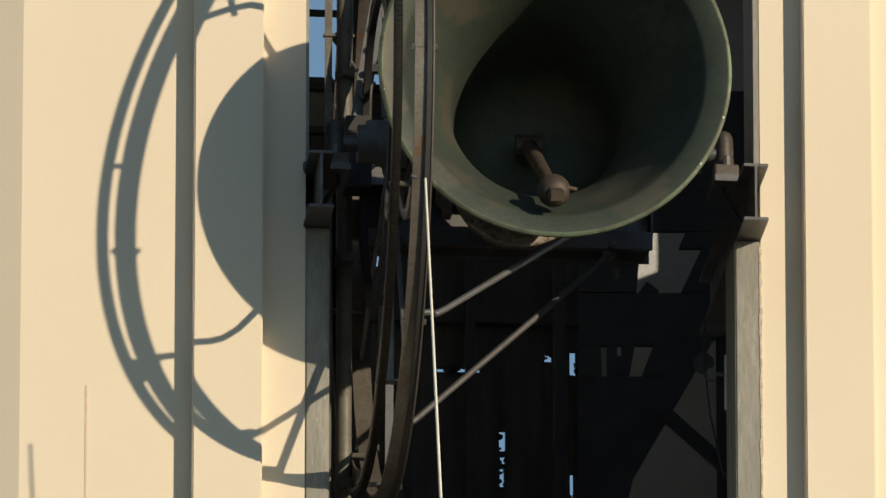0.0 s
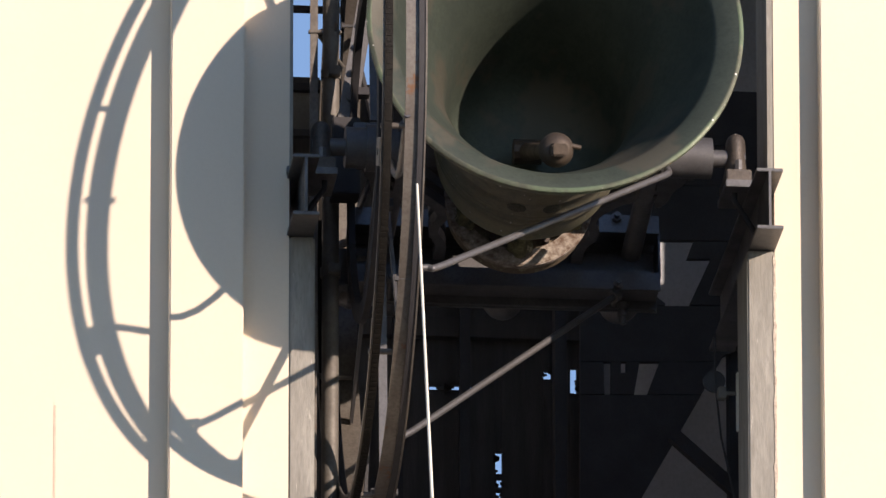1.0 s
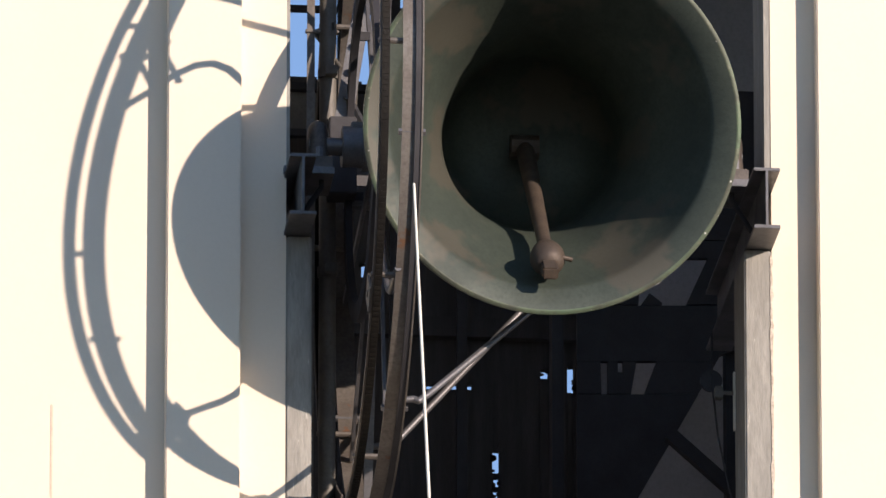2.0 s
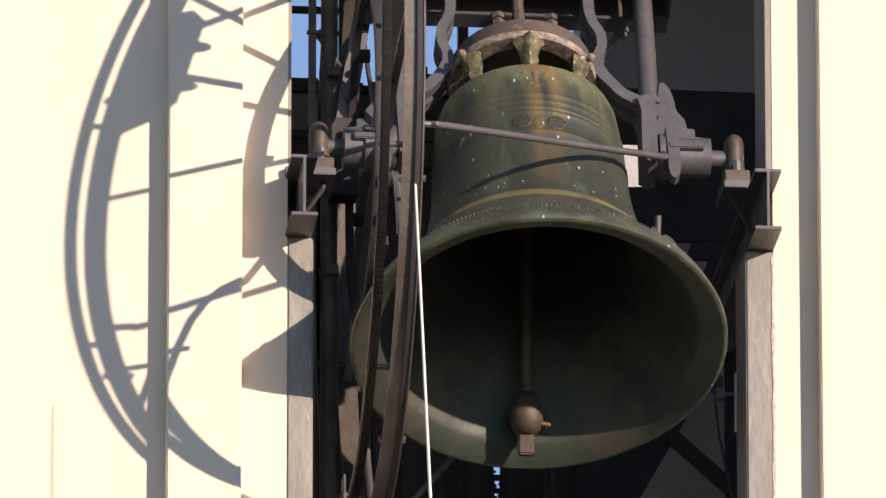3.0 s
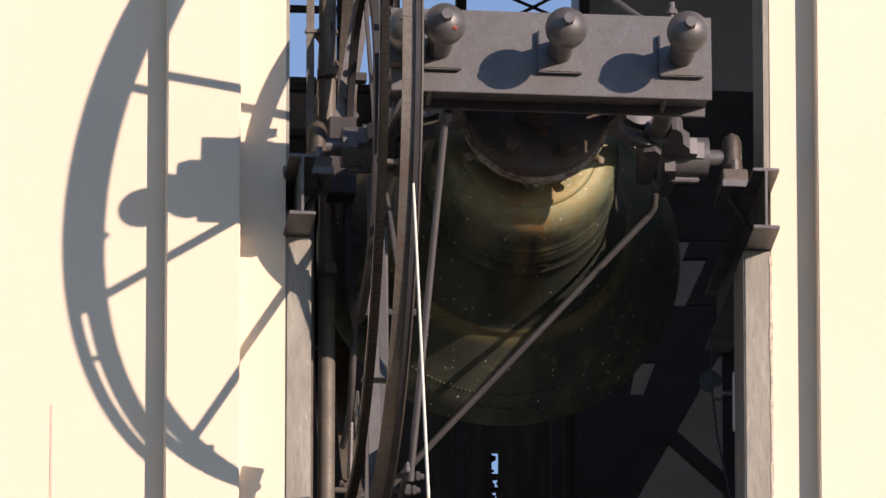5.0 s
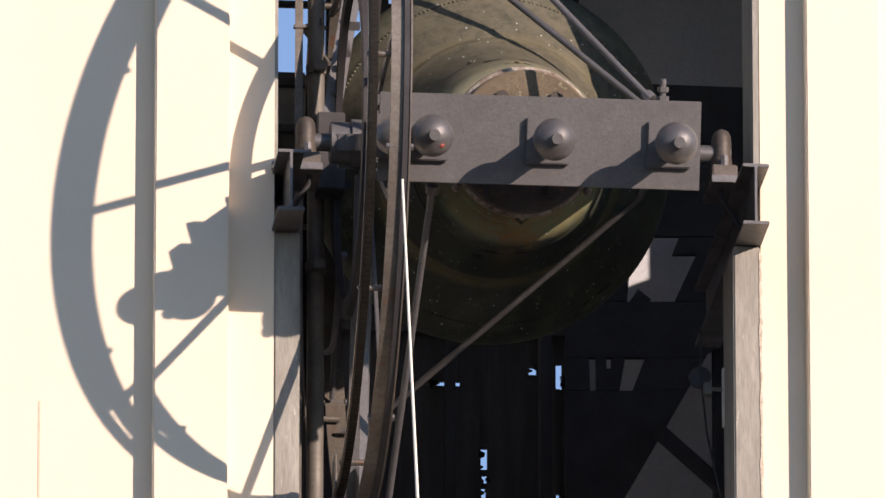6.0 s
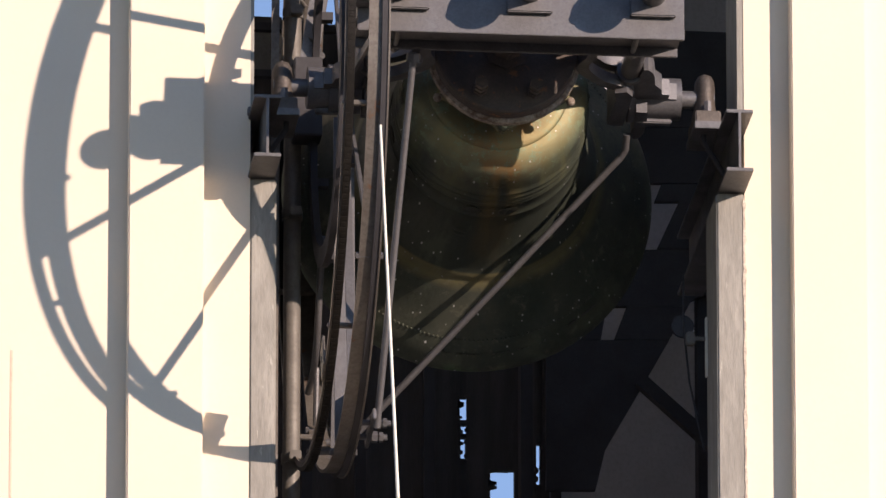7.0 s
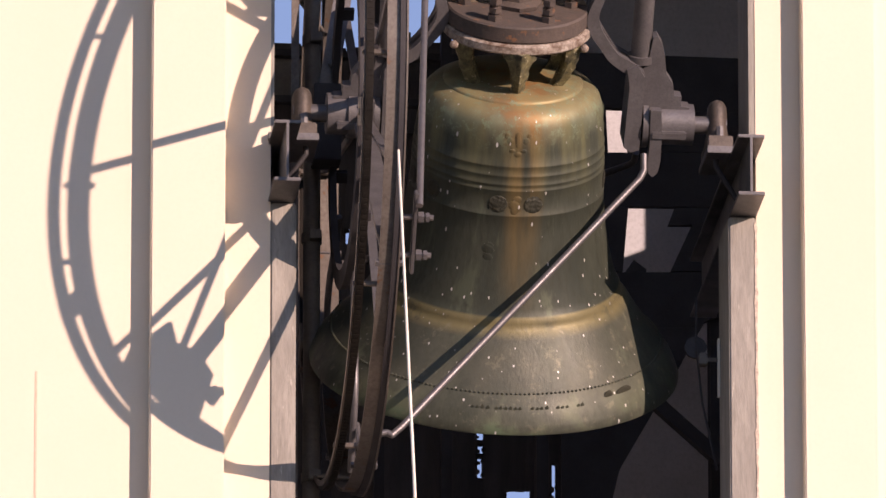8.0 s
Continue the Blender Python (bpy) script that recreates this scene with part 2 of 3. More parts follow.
def bar(a, b, r, bm=None, sides=12, r2=None, side=None):
    """A round bar from a to b; with side=(w, h) a flat bar instead."""
    bm = bm or bmesh.new()
    a, b = Vector(a), Vector(b)
    d = b - a
    turn = d.to_track_quat("Z", "X" if abs(d.normalized().y) > 0.9 else "Y").to_matrix().to_4x4()
    m = Matrix.Translation((a + b) / 2) @ turn
    if side:
        q = bmesh.ops.create_cube(bm, size=1)
        for v in q["verts"]:
            v.co = m @ Vector((v.co.x * side[0], v.co.y * side[1], v.co.z * d.length))
    else:
        bmesh.ops.create_cone(bm, cap_ends=True, segments=sides, radius1=r, radius2=r if r2 is None else r2, depth=d.length, matrix=m)
    return bm


def path_bar(points, r, bm=None, sides=10):
    bm = bm or bmesh.new()
    for a, b in zip(points, points[1:]):
        bar(a, b, r, bm, sides)
    for p in points[1:-1]:
        bmesh.ops.create_icosphere(bm, subdivisions=2, radius=r, matrix=Matrix.Translation(p))
    return bm


def bent_tube(points, r, sides=10):
    """One unbroken tube along points that lie in a plane of constant x."""
    bm = bmesh.new()
    rings = []
    for i, p in enumerate(points):
        d = (points[min(i + 1, len(points) - 1)] - points[max(i - 1, 0)]).normalized()
        side = Vector((1, 0, 0))
        out = d.cross(side)
        rings.append([bm.verts.new(p + (side * math.cos(q) + out * math.sin(q)) * r) for q in (2 * math.pi * k / sides for k in range(sides))])
    for a, b in zip(rings, rings[1:]):
        for k in range(sides):
            bm.faces.new((a[k], a[(k + 1) % sides], b[(k + 1) % sides], b[k]))
    bm.faces.new(rings[0])
    bm.faces.new(rings[-1])
    bmesh.ops.recalc_face_normals(bm, faces=bm.faces)
    return bm


def ball(c, r, bm=None, sub=3, squash=(1, 1, 1)):
    bm = bm or bmesh.new()
    bmesh.ops.create_icosphere(bm, subdivisions=sub, radius=r, matrix=Matrix.Translation(c) @ Matrix.Diagonal((*squash, 1)))
    return bm


def lathe(profile, n=96, bm=None, closed=False):
    """Turns (radius, z) about the z axis."""
    bm = bm or bmesh.new()
    rings = [[bm.verts.new((r * math.cos(2 * math.pi * k / n), r * math.sin(2 * math.pi * k / n), z)) for k in range(n)] for r, z in profile]
    pairs = list(zip(rings, rings[1:])) + ([(rings[-1], rings[0])] if closed else [])
    for lo, hi in pairs:
        for k in range(n):
            bm.faces.new((lo[k], lo[(k + 1) % n], hi[(k + 1) % n], hi[k]))
    if not closed:
        for ring, r in ((rings[0], profile[0][0]), (rings[-1], profile[-1][0])):
            if r > 1e-5:
                bm.faces.new(ring)
    return bm


def hoop(section, n=120, bm=None, a0=0.0, a1=360.0):
    """Turns a closed section of (radius, x) about the x axis: rims and rings. Angles run from the front downwards."""
    bm = bm or bmesh.new()
    full = abs(a1 - a0) >= 359.9
    count = n if full else n + 1
    rings = []
    for k in range(count):
        a = radians(a0 + (a1 - a0) * k / n)
        rings.append([bm.verts.new((x, -r * math.cos(a), -r * math.sin(a))) for r, x in section])
    for k in range(n):
        p, q = rings[k], rings[(k + 1) % count]
        for i in range(len(section)):
            j = (i + 1) % len(section)
            bm.faces.new((p[i], p[j], q[j], q[i]))
    if not full:
        bm.faces.new(rings[0])
        bm.faces.new(rings[-1])
    return bm


def slab(outline, y0, y1, bm=None):
    """Extrudes an outline of (x, z) from y0 to y1."""
    bm = bm or bmesh.new()
    front = [bm.verts.new((x, y0, z)) for x, z in outline]
    back = [bm.verts.new((x, y1, z)) for x, z in outline]
    n = len(outline)
    bm.faces.new(front)
    bm.faces.new(back)
    for i in range(n):
        bm.faces.new((front[i], front[(i + 1) % n], back[(i + 1) % n], back[i]))
    return bm


def ribbon(centre, widths, steps=5):
    """The outline of a curved strip of changing width along a smooth centre line."""
    pts = []
    n = len(centre)
    for i in range(n - 1):
        p = [Vector((*centre[min(max(k, 0), n - 1)], widths[min(max(k, 0), n - 1)])) for k in (i - 1, i, i + 1, i + 2)]
        for q in range(steps):
            t = q / steps
            pts.append(0.5 * (2 * p[1] + (p[2] - p[0]) * t + (2 * p[0] - 5 * p[1] + 4 * p[2] - p[3]) * t * t + (3 * p[1] - p[0] - 3 * p[2] + p[3]) * t ** 3))
    pts.append(Vector((*centre[-1], widths[-1])))
    one, two = [], []
    for k, p in enumerate(pts):
        d = (pts[min(k + 1, len(pts) - 1)] - pts[max(k - 1, 0)]).xy.normalized()
        side = Vector((-d.y, d.x)) * p.z / 2
        one.append((p.x + side.x, p.y + side.y))
        two.append((p.x - side.x, p.y - side.y))
    return one + two[::-1]


def structure(name, bm, mat, label, category="wall", smooth=False):
    return tagged(mesh_object(name, bm, mat, smooth=smooth), label, category, kind="structure")


# ---- ground and tower ----
structure("ground", box(-3000, 3000, -3000, 3000, -0.4, 0.0), "ground", "grey paved ground round the tower", "ground")
LOW, HIGH = H - 3.0, H + 3.2      # sill and head of the belfry openings
TOP = H + 4.4
ROOM_Y = 5.0                      # inner face of the back wall
structure("wall_front_left", box(-1.934, -1.289, 0, 0.35, 0, TOP), "plaster", "smooth cream plastered tower wall")
structure("wall_front_right", box(1.287, 1.934, 0, 0.35, 0, TOP), "plaster", "smooth cream plastered tower wall")
structure("pilaster_left", box(-1.289, -1.028, -0.083, 0.35, 0, TOP, 0.004), "plaster", "cream plastered pilaster standing proud of the wall", "pilaster")
structure("pilaster_right", box(1.026, 1.287, -0.083, 0.35, 0, TOP, 0.004), "plaster", "cream plastered pilaster standing proud of the wall", "pilaster")
structure("jamb_left", box(-1.028, -0.861, 0, 0.35, LOW, HIGH), "plaster", "cream plastered jamb beside the belfry opening", "jamb")
structure("jamb_right", box(0.868, 1.026, 0, 0.35, LOW, HIGH), "plaster", "cream plastered jamb beside the belfry opening", "jamb")
structure("wall_front_below", box(-1.028, 1.026, 0, 0.35, 0, LOW), "plaster", "cream plastered wall below the belfry opening")
structure("wall_front_above", box(-1.028, 1.026, 0, 0.35, HIGH, TOP), "plaster", "cream plastered wall above the belfry opening")
c, s = math.cos(radians(20)), math.sin(radians(20))
structure("wall_corner_left", slab([(-1.934, 0.0), (-1.934, 0.35), (-1.934 - 0.6 * c, 0.6 * s + 0.35), (-1.934 - 0.6 * c, 0.6 * s)], 0, TOP), "plaster", "cream plastered splayed tower corner").matrix_world = Matrix(((1, 0, 0, 0), (0, 0, 1, 0), (0, 1, 0, 0), (0, 0, 0, 1)))
structure("wall_corner_right", slab([(1.934, 0.0), (1.934, 0.35), (1.934 + 0.6 * c, 0.6 * s + 0.35), (1.934 + 0.6 * c, 0.6 * s)], 0, TOP), "plaster", "cream plastered splayed tower corner").matrix_world = Matrix(((1, 0, 0, 0), (0, 0, 1, 0), (0, 1, 0, 0), (0, 0, 0, 1)))
structure("wall_left", box(-2.5, -2.15, 0.56, ROOM_Y + 0.35, 0, TOP), "inner", "grey plastered side wall of the belfry")
SLIT_Y0, SLIT_Y1, SLIT_Z0, SLIT_Z1 = 3.039, 3.660, H + 1.55, H + 2.36
structure("wall_right_front", box(2.15, 2.5, 0.56, SLIT_Y0, 0, TOP), "inner", "grey plastered side wall of the belfry")
structure("wall_right_rear", box(2.15, 2.5, SLIT_Y1, ROOM_Y + 0.35, 0, TOP), "inner", "grey plastered side wall of the belfry")
structure("wall_right_below", box(2.15, 2.5, SLIT_Y0, SLIT_Y1, 0, SLIT_Z0), "inner", "grey plastered side wall below a slit window")
structure("wall_right_above", box(2.15, 2.5, SLIT_Y0, SLIT_Y1, SLIT_Z1, TOP), "inner", "grey plastered side wall above a slit window")
BX = 0.74
structure("wall_back_left", box(-2.15, -BX, ROOM_Y, ROOM_Y + 0.35, 0, TOP), "inner", "grey plastered back wall beside its opening")
structure("wall_back_right", box(BX, 2.15, ROOM_Y, ROOM_Y + 0.35, 0, TOP), "inner", "grey plastered back wall beside its opening")
structure("wall_back_below", box(-BX, BX, ROOM_Y, ROOM_Y + 0.35, 0, LOW), "inner", "grey plastered back wall below its opening")
structure("wall_back_above", box(-BX, BX, ROOM_Y, ROOM_Y + 0.35, HIGH, TOP), "inner", "grey plastered back wall above its opening")
structure("floor", box(-2.15, 2.15, 0.35, ROOM_Y, H - 3.3, H - 3.05), "inner", "dusty concrete floor of the belfry", "floor")
structure("ceiling", box(-2.15, 2.15, 0.35, ROOM_Y, HIGH + 0.1, HIGH + 0.3), "wood", "dark boarded belfry ceiling", "ceiling")
structure("roof", box(-2.7, 2.7, -0.2, ROOM_Y + 0.6, TOP, TOP + 0.3), "tiles", "tiled roof of the tower", "roof")

for side, x0, x1 in (("left", -0.861, -0.769), ("right", 0.769, 0.868)):
    structure("pier_" + side, box(x0, x1, -0.004, 0.30, LOW, H - 0.40, 0.006), "pier", "worn grey pier edging the belfry opening", "pier")
    structure("pier_upper_" + side, box(x0 if side == "left" else 0.845, -0.861 + 0.012 if side == "left" else x1, 0.003, 0.30, H - 0.17, HIGH), "pier", "grey edge of the belfry opening", "pier")

rng_edge = random.Random(9)
bm = bmesh.new()
left_, right_ = [], []
for k in range(120):
    z = LOW + (H - 0.42 - LOW) * k / 119
    mid = 0.866 + rng_edge.uniform(-0.0015, 0.0015)
    w = 0.0035 + 0.0035 * rng_edge.random() ** 3
    left_.append((mid - w, z))
    right_.append((mid + w, z))
structure("chipped_edge", slab(left_ + right_[::-1], -0.007, 0.02, bm), "chipped", "ridge of chipped whitish plaster along the pier", "edge")


# ---- the swinging bell ----
def make_bell_assembly():
    root = thing("swinging_bell", 0, AXLE_Y, AXLE_Z, "green patinated bronze bell in grey headstock with large wheel", "bell")

    outer = [(0.0, 0.178), (0.15, 0.176), (0.225, 0.170), (0.243, 0.166), (0.248, 0.162), (0.250, 0.156), (0.260, 0.154), (0.289, 0.142), (0.311, 0.119), (0.323, 0.085), (0.328, 0.045), (0.334, 0.0), (0.337, -0.040), (0.3395, -0.0435),
             (0.3395, -0.0485), (0.338, -0.052), (0.340, -0.075), (0.3425, -0.0785), (0.3425, -0.0835), (0.341, -0.087), (0.3415, -0.107), (0.344, -0.1105), (0.344, -0.1155), (0.342, -0.119),
             (0.3425, -0.129), (0.345, -0.1325), (0.345, -0.1375), (0.343, -0.141), (0.346, -0.18), (0.347, -0.222), (0.3495, -0.225), (0.3495, -0.231), (0.348, -0.234), (0.355, -0.30), (0.366, -0.38), (0.380, -0.45), (0.396, -0.505),
             (0.413, -0.555), (0.4215, -0.575), (0.4265, -0.582), (0.432, -0.592), (0.4365, -0.604), (0.438, -0.613), (0.447, -0.626), (0.470, -0.650), (0.510, -0.710), (0.540, -0.748), (0.570, -0.785), (0.592, -0.808),
             (0.612, -0.830), (0.636, -0.862), (0.654, -0.900), (0.663, -0.924), (0.662, -0.935)]
    inner = [(0.653, -0.940), (0.646, -0.939), (0.575, -0.899), (0.566, -0.890), (0.558, -0.876), (0.54, -0.835), (0.508, -0.77), (0.458, -0.68), (0.40, -0.57), (0.355, -0.45), (0.33, -0.32), (0.315, -0.14), (0.305, -0.05), (0.29, 0.01), (0.262, 0.055), (0.225, 0.085), (0.175, 0.107), (0.11, 0.122), (0.05, 0.128), (0.0, 0.13)]
    bell = part("bell", lathe(outer + inner, 128), "bronze", root, "weathered bronze bell with green and ochre patina", smooth=40)
    bell.matrix_local = pose(0, -0.025, 0)  # the bell hangs a little before the axle
    bell.data.materials.append(M["bronze_inside"])
    for p in bell.data.polygons:
        if p.index >= (len(outer) + 1) * 128 and p.index < (len(outer) + len(inner) - 1) * 128:
            p.material_index = 1
    # beaded band above the lip, and raised ornaments
    bead = bmesh.new()
    for k in range(230):
        a = 2 * math.pi * k / 230
        bmesh.ops.create_icosphere(bead, subdivisions=1, radius=0.0048, matrix=Matrix.Translation((0.592 * math.cos(a), 0.592 * math.sin(a), -0.806)))
    part("beaded_band", bead, "bronze", bell)

    def radius_at(z):
        for (r0, z0), (r1, z1) in zip(outer, outer[1:]):
            if z1 <= z <= z0:
                return r0 + (r1 - r0) * (z0 - z) / max(1e-6, z0 - z1)
        return 0.65

    def on_bell(bm, az, z, w, h, proud=0.0017, sub=2):
        r = radius_at(z)
        a = radians(az)
        m = Matrix.Translation((r * math.sin(a), -r * math.cos(a), z)) @ Matrix.Rotation(a, 4, "Z") @ Matrix.Diagonal((w, proud, h, 1))
        bmesh.ops.create_icosphere(bm, subdivisions=sub, radius=1, matrix=m)

    for az0, z0 in ((0, 0.035), (90, 0.035), (180, 0.035), (270, 0.035)):
        bm = bmesh.new()
        for dx, dz, w, h in ((0, 0, 0.010, 0.045), (0, 0.03, 0.014, 0.02), (-5, 0.012, 0.012, 0.016), (5, 0.012, 0.012, 0.016), (-7, 0.03, 0.010, 0.014), (7, 0.03, 0.010, 0.014), (0, -0.035, 0.014, 0.010), (-3.5, -0.022, 0.012, 0.008), (3.5, -0.022, 0.012, 0.008)):
            on_bell(bm, az0 + dx, z0 + dz, w, h)
        tagged(part("fleur_ornament", bm, "bronze", bell, smooth=60), kind="stuff")
    rng = random.Random(4)
    for az in (-10, 11, -54, 80, 101, 170, 191, 260, 281):
        bm = bmesh.new()
        on_bell(bm, az, -0.185, 0.034, 0.032, 0.0036, 4)
        away = Vector((math.sin(radians(az)), -math.cos(radians(az)), 0))
        for v in bm.verts:  # worn relief
            v.co += away * (0.0026 * noise.noise(v.co * 110) + 0.0012 * noise.noise(v.co * 260))
        part("medallion", bm, "bronze_dark", bell, smooth=60)
    for az, z in ((0.5, -0.183), (-14, -0.36), (62, -0.36), (200, -0.36)):
        bm = bmesh.new()
        for _ in range(5):
            on_bell(bm, az + rng.uniform(-1.2, 1.2), z + rng.uniform(-0.028, 0.028), rng.uniform(0.012, 0.020), rng.uniform(0.012, 0.022), 0.002, 2)
        part("relief_figure", bm, "bronze", bell, smooth=60)
    for az in (-12, -10.4, -8.8, -7.0, -4.2, -2.8, -1.2, 0.4, 2.0, 3.4, 7.6, 9.2, 10.6, 12.4, 16.2, 17.8, 19.4, 23.5, 25.0):
        bm = bmesh.new()
        on_bell(bm, az, -0.852, 0.0075, 0.014 + rng.uniform(-0.003, 0.003), 0.0009, 1)
        part("inscription_bar", bm, "bronze", bell)
    for az, w in ((36, 0.020), (43, 0.040)):
        bm = bmesh.new()
        on_bell(bm, az, -0.838, w, 0.022, 0.0025)
        part("cartouche", bm, "bronze_dark", bell, smooth=60)

    # canons: six looped ears between the crown and the clamp ring
    for k in range(6):
        a = radians(60 * k)
        bm = bmesh.new()
        rows_ = []
        for i in range(11):
            f = i / 10
            r = 0.160 + 0.066 * f + 0.012 * math.sin(math.pi * f)
            wide = 0.020 + 0.022 * f ** 1.6 + (0.006 if 0.72 < f < 0.95 else 0)
            deep = 0.024 + 0.008 * f
            z = 0.160 + 0.178 * f
            ring = []
            for q in range(16):
                b = 2 * math.pi * q / 16
                rib = 1 + 0.16 * math.cos(4 * b) + rng.uniform(-0.16, 0.16)
                ring.append(bm.verts.new((wide * rib * math.cos(b), -r + deep * rib * math.sin(b), z + rng.uniform(-0.004, 0.004))))
            rows_.append(ring)
        for lo, hi in zip(rows_, rows_[1:]):
            for q in range(16):
                bm.faces.new((lo[q], lo[(q + 1) % 16], hi[(q + 1) % 16], hi[q]))
        bm.faces.new(rows_[0])
        bm.faces.new(rows_[-1])
        bmesh.ops.rotate(bm, verts=bm.verts, cent=(0, 0, 0), matrix=Matrix.Rotation(a, 3, "Z"))
        bmesh.ops.translate(bm, verts=bm.verts, vec=(0, -0.012, 0))
        part("canon", bm, "canon", root, "lichen-crusted bronze crown loop", smooth=50)
    # crown clamp: flaking lower ring, rusty upper ring, bolts
    part("lower_clamp_ring", lathe([(0.205, 0.333), (0.262, 0.333), (0.268, 0.340), (0.266, 0.363), (0.255, 0.370), (0.205, 0.370)], 64, closed=True), "flaking", root, "clamp ring with flaking whitish paint", smooth=30).matrix_local = pose(0, 0.012, 0)
    for turn, mat_, label_ in ((0, "rust", "rust-brown half of the upper clamp ring"), (180, "lichened", "lichen-paled half of the upper clamp ring")):
        half = hoop([(0.02, 0.371), (0.248, 0.371), (0.254, 0.377), (0.254, 0.428), (0.248, 0.434), (0.02, 0.434)], 40, None, 1, 179)
        for v in half.verts:  # stand the half ring upright
            v.co = v.co.yzx
        part("upper_clamp_ring", half, mat_, root, label_, smooth=30).matrix_local = pose(0, 0.012, 0, 0, 0, turn)
    for k in range(6):
        a = radians(30 + 60 * k)
        bm = bar((0.19 * math.sin(a), -0.19 * math.cos(a), 0.34), (0.19 * math.sin(a), -0.19 * math.cos(a), 0.52), 0.014)
        for z0, z1, r in ((0.434, 0.456, 0.026), (0.464, 0.484, 0.024), (0.496, 0.518, 0.024)):
            bar((0.19 * math.sin(a), -0.19 * math.cos(a), z0), (0.19 * math.sin(a), -0.19 * math.cos(a), z1), r, bm, 6)
        part("clamp_bolt", bm, "rust", root)
    part("king_post", lathe([(0.0, 0.30), (0.045, 0.30), (0.045, 0.43), (0.085, 0.436), (0.088, 0.450), (0.060, 0.462), (0.056, 0.505), (0.070, 0.512), (0.070, 0.530), (0.048, 0.540), (0.040, 0.590), (0.026, 0.600), (0.020, 0.73), (0.022, 0.75), (0.0, 0.75)], 8), "rust", root, smooth=20)
    for sx in (-1, 1):
        bm = ball((sx * 0.232, -0.155, 0.333), 0.016, None, 2)
        bar((sx * 0.232, -0.155, 0.322), (sx * 0.232, -0.155, 0.345), 0.010, bm)
        part("clamp_nut", bm, "flaking", root)

    # headstock: two cast side plates, an arched web each, columns, and the top girder
    for sx in (-1, 1):
        plate = [(0.425, -0.065), (0.47, -0.075), (0.53, -0.07), (0.60, -0.05), (0.635, 0.02), (0.635, 0.075), (0.605, 0.078), (0.605, 0.115), (0.578, 0.118),
                 (0.572, 0.16), (0.545, 0.20), (0.535, 0.27), (0.525, 0.31), (0.505, 0.34), (0.49, 0.335), (0.475, 0.235), (0.43, 0.19), (0.415, 0.10), (0.415, -0.02)]
        part("side_plate", slab([(sx * x, z) for x, z in plate], -0.030, 0.030), "iron", root, "stepped grey cast side plate", smooth=20)
        # arched web reaching to the clamp ring and on to the girder
        arch = ribbon([(0.452, 0.150), (0.437, 0.205), (0.398, 0.232), (0.352, 0.262), (0.318, 0.305), (0.285, 0.352), (0.268, 0.395), (0.272, 0.440), (0.288, 0.490), (0.286, 0.550), (0.262, 0.605), (0.250, 0.660), (0.250, 0.750)],
                      [0.050, 0.050, 0.046, 0.042, 0.040, 0.044, 0.044, 0.038, 0.036, 0.036, 0.036, 0.038, 0.042])
        for y0, y1 in ((-0.055, -0.015), (0.015, 0.055)):
            part("arched_web", slab([(sx * x, z) for x, z in arch], y0, y1), "iron", root, "curved grey cast iron web", smooth=40)
        flange = [(0.405, -0.065), (0.43, -0.085), (0.462, -0.075), (0.465, 0.20), (0.44, 0.24), (0.40, 0.225), (0.412, 0.16)]
        part("plate_flange", slab([(sx * x, z) for x, z in flange], -0.075, 0.075), "iron", root, smooth=20)
        bm = bar((sx * 0.452, 0, 0.235), (sx * 0.452, 0, 0.762), 0.036, None, 20)
        bar((sx * 0.452, 0, 0.235), (sx * 0.452, 0, 0.262), 0.048, bm, 20)
        part("column", bm, "steel", root, "round grey steel column", smooth=30)
        # journal barrel, its hooked lug and the axle stub
        bm = bar((sx * 0.475, 0, 0), (sx * 0.655, 0, 0), 0.074, None, 28)
        bar((sx * 0.47, 0, 0), (sx * 0.49, 0, 0), 0.086, bm, 28)
        part("journal_barrel", bm, "iron", root, smooth=30)
        part("barrel_rib", box(min(sx * 0.50, sx * 0.625), max(sx * 0.50, sx * 0.625), -0.090, -0.060, -0.028, 0.002, 0.004), "iron", root)
        part("axle_stub", bar((sx * 0.64, 0, 0), (sx * 0.775, 0, 0), 0.032, None, 20), "steel", root, smooth=30)
        part("lug", slab([(sx * x, z) for x, z in [(0.492, 0.08), (0.530, 0.08), (0.538, 0.0), (0.540, -0.11), (0.532, -0.155), (0.516, -0.172), (0.500, -0.160), (0.494, -0.12), (0.497, -0.05)]], -0.085, -0.045), "iron", root, smooth=30)
    gx0, gx1 = -0.56, 0.555
    for y in (-0.115, 0.115):
        bm = box(gx0, gx1, y - 0.004, y + 0.004, 0.765, 0.91)
        box(gx0, gx1, y - 0.036, y + 0.036, 0.905, 0.917, 0.002, bm)
        box(gx0, gx1, y - 0.036, y + 0.036, 0.750, 0.764, 0.002, bm)
        part("girder_beam", bm, "steel", root, "grey painted steel girder beam")
    part("girder_plate", box(gx0 - 0.005, gx1 + 0.005, -0.155, 0.155, 0.918, 0.930, 0.002), "steel", root, "flat grey top plate of the headstock")
    for sx in (gx0, gx1):
        part("girder_end_plate", box(sx - 0.004, sx + 0.004, -0.09, 0.09, 0.766, 0.902), "steel", root)
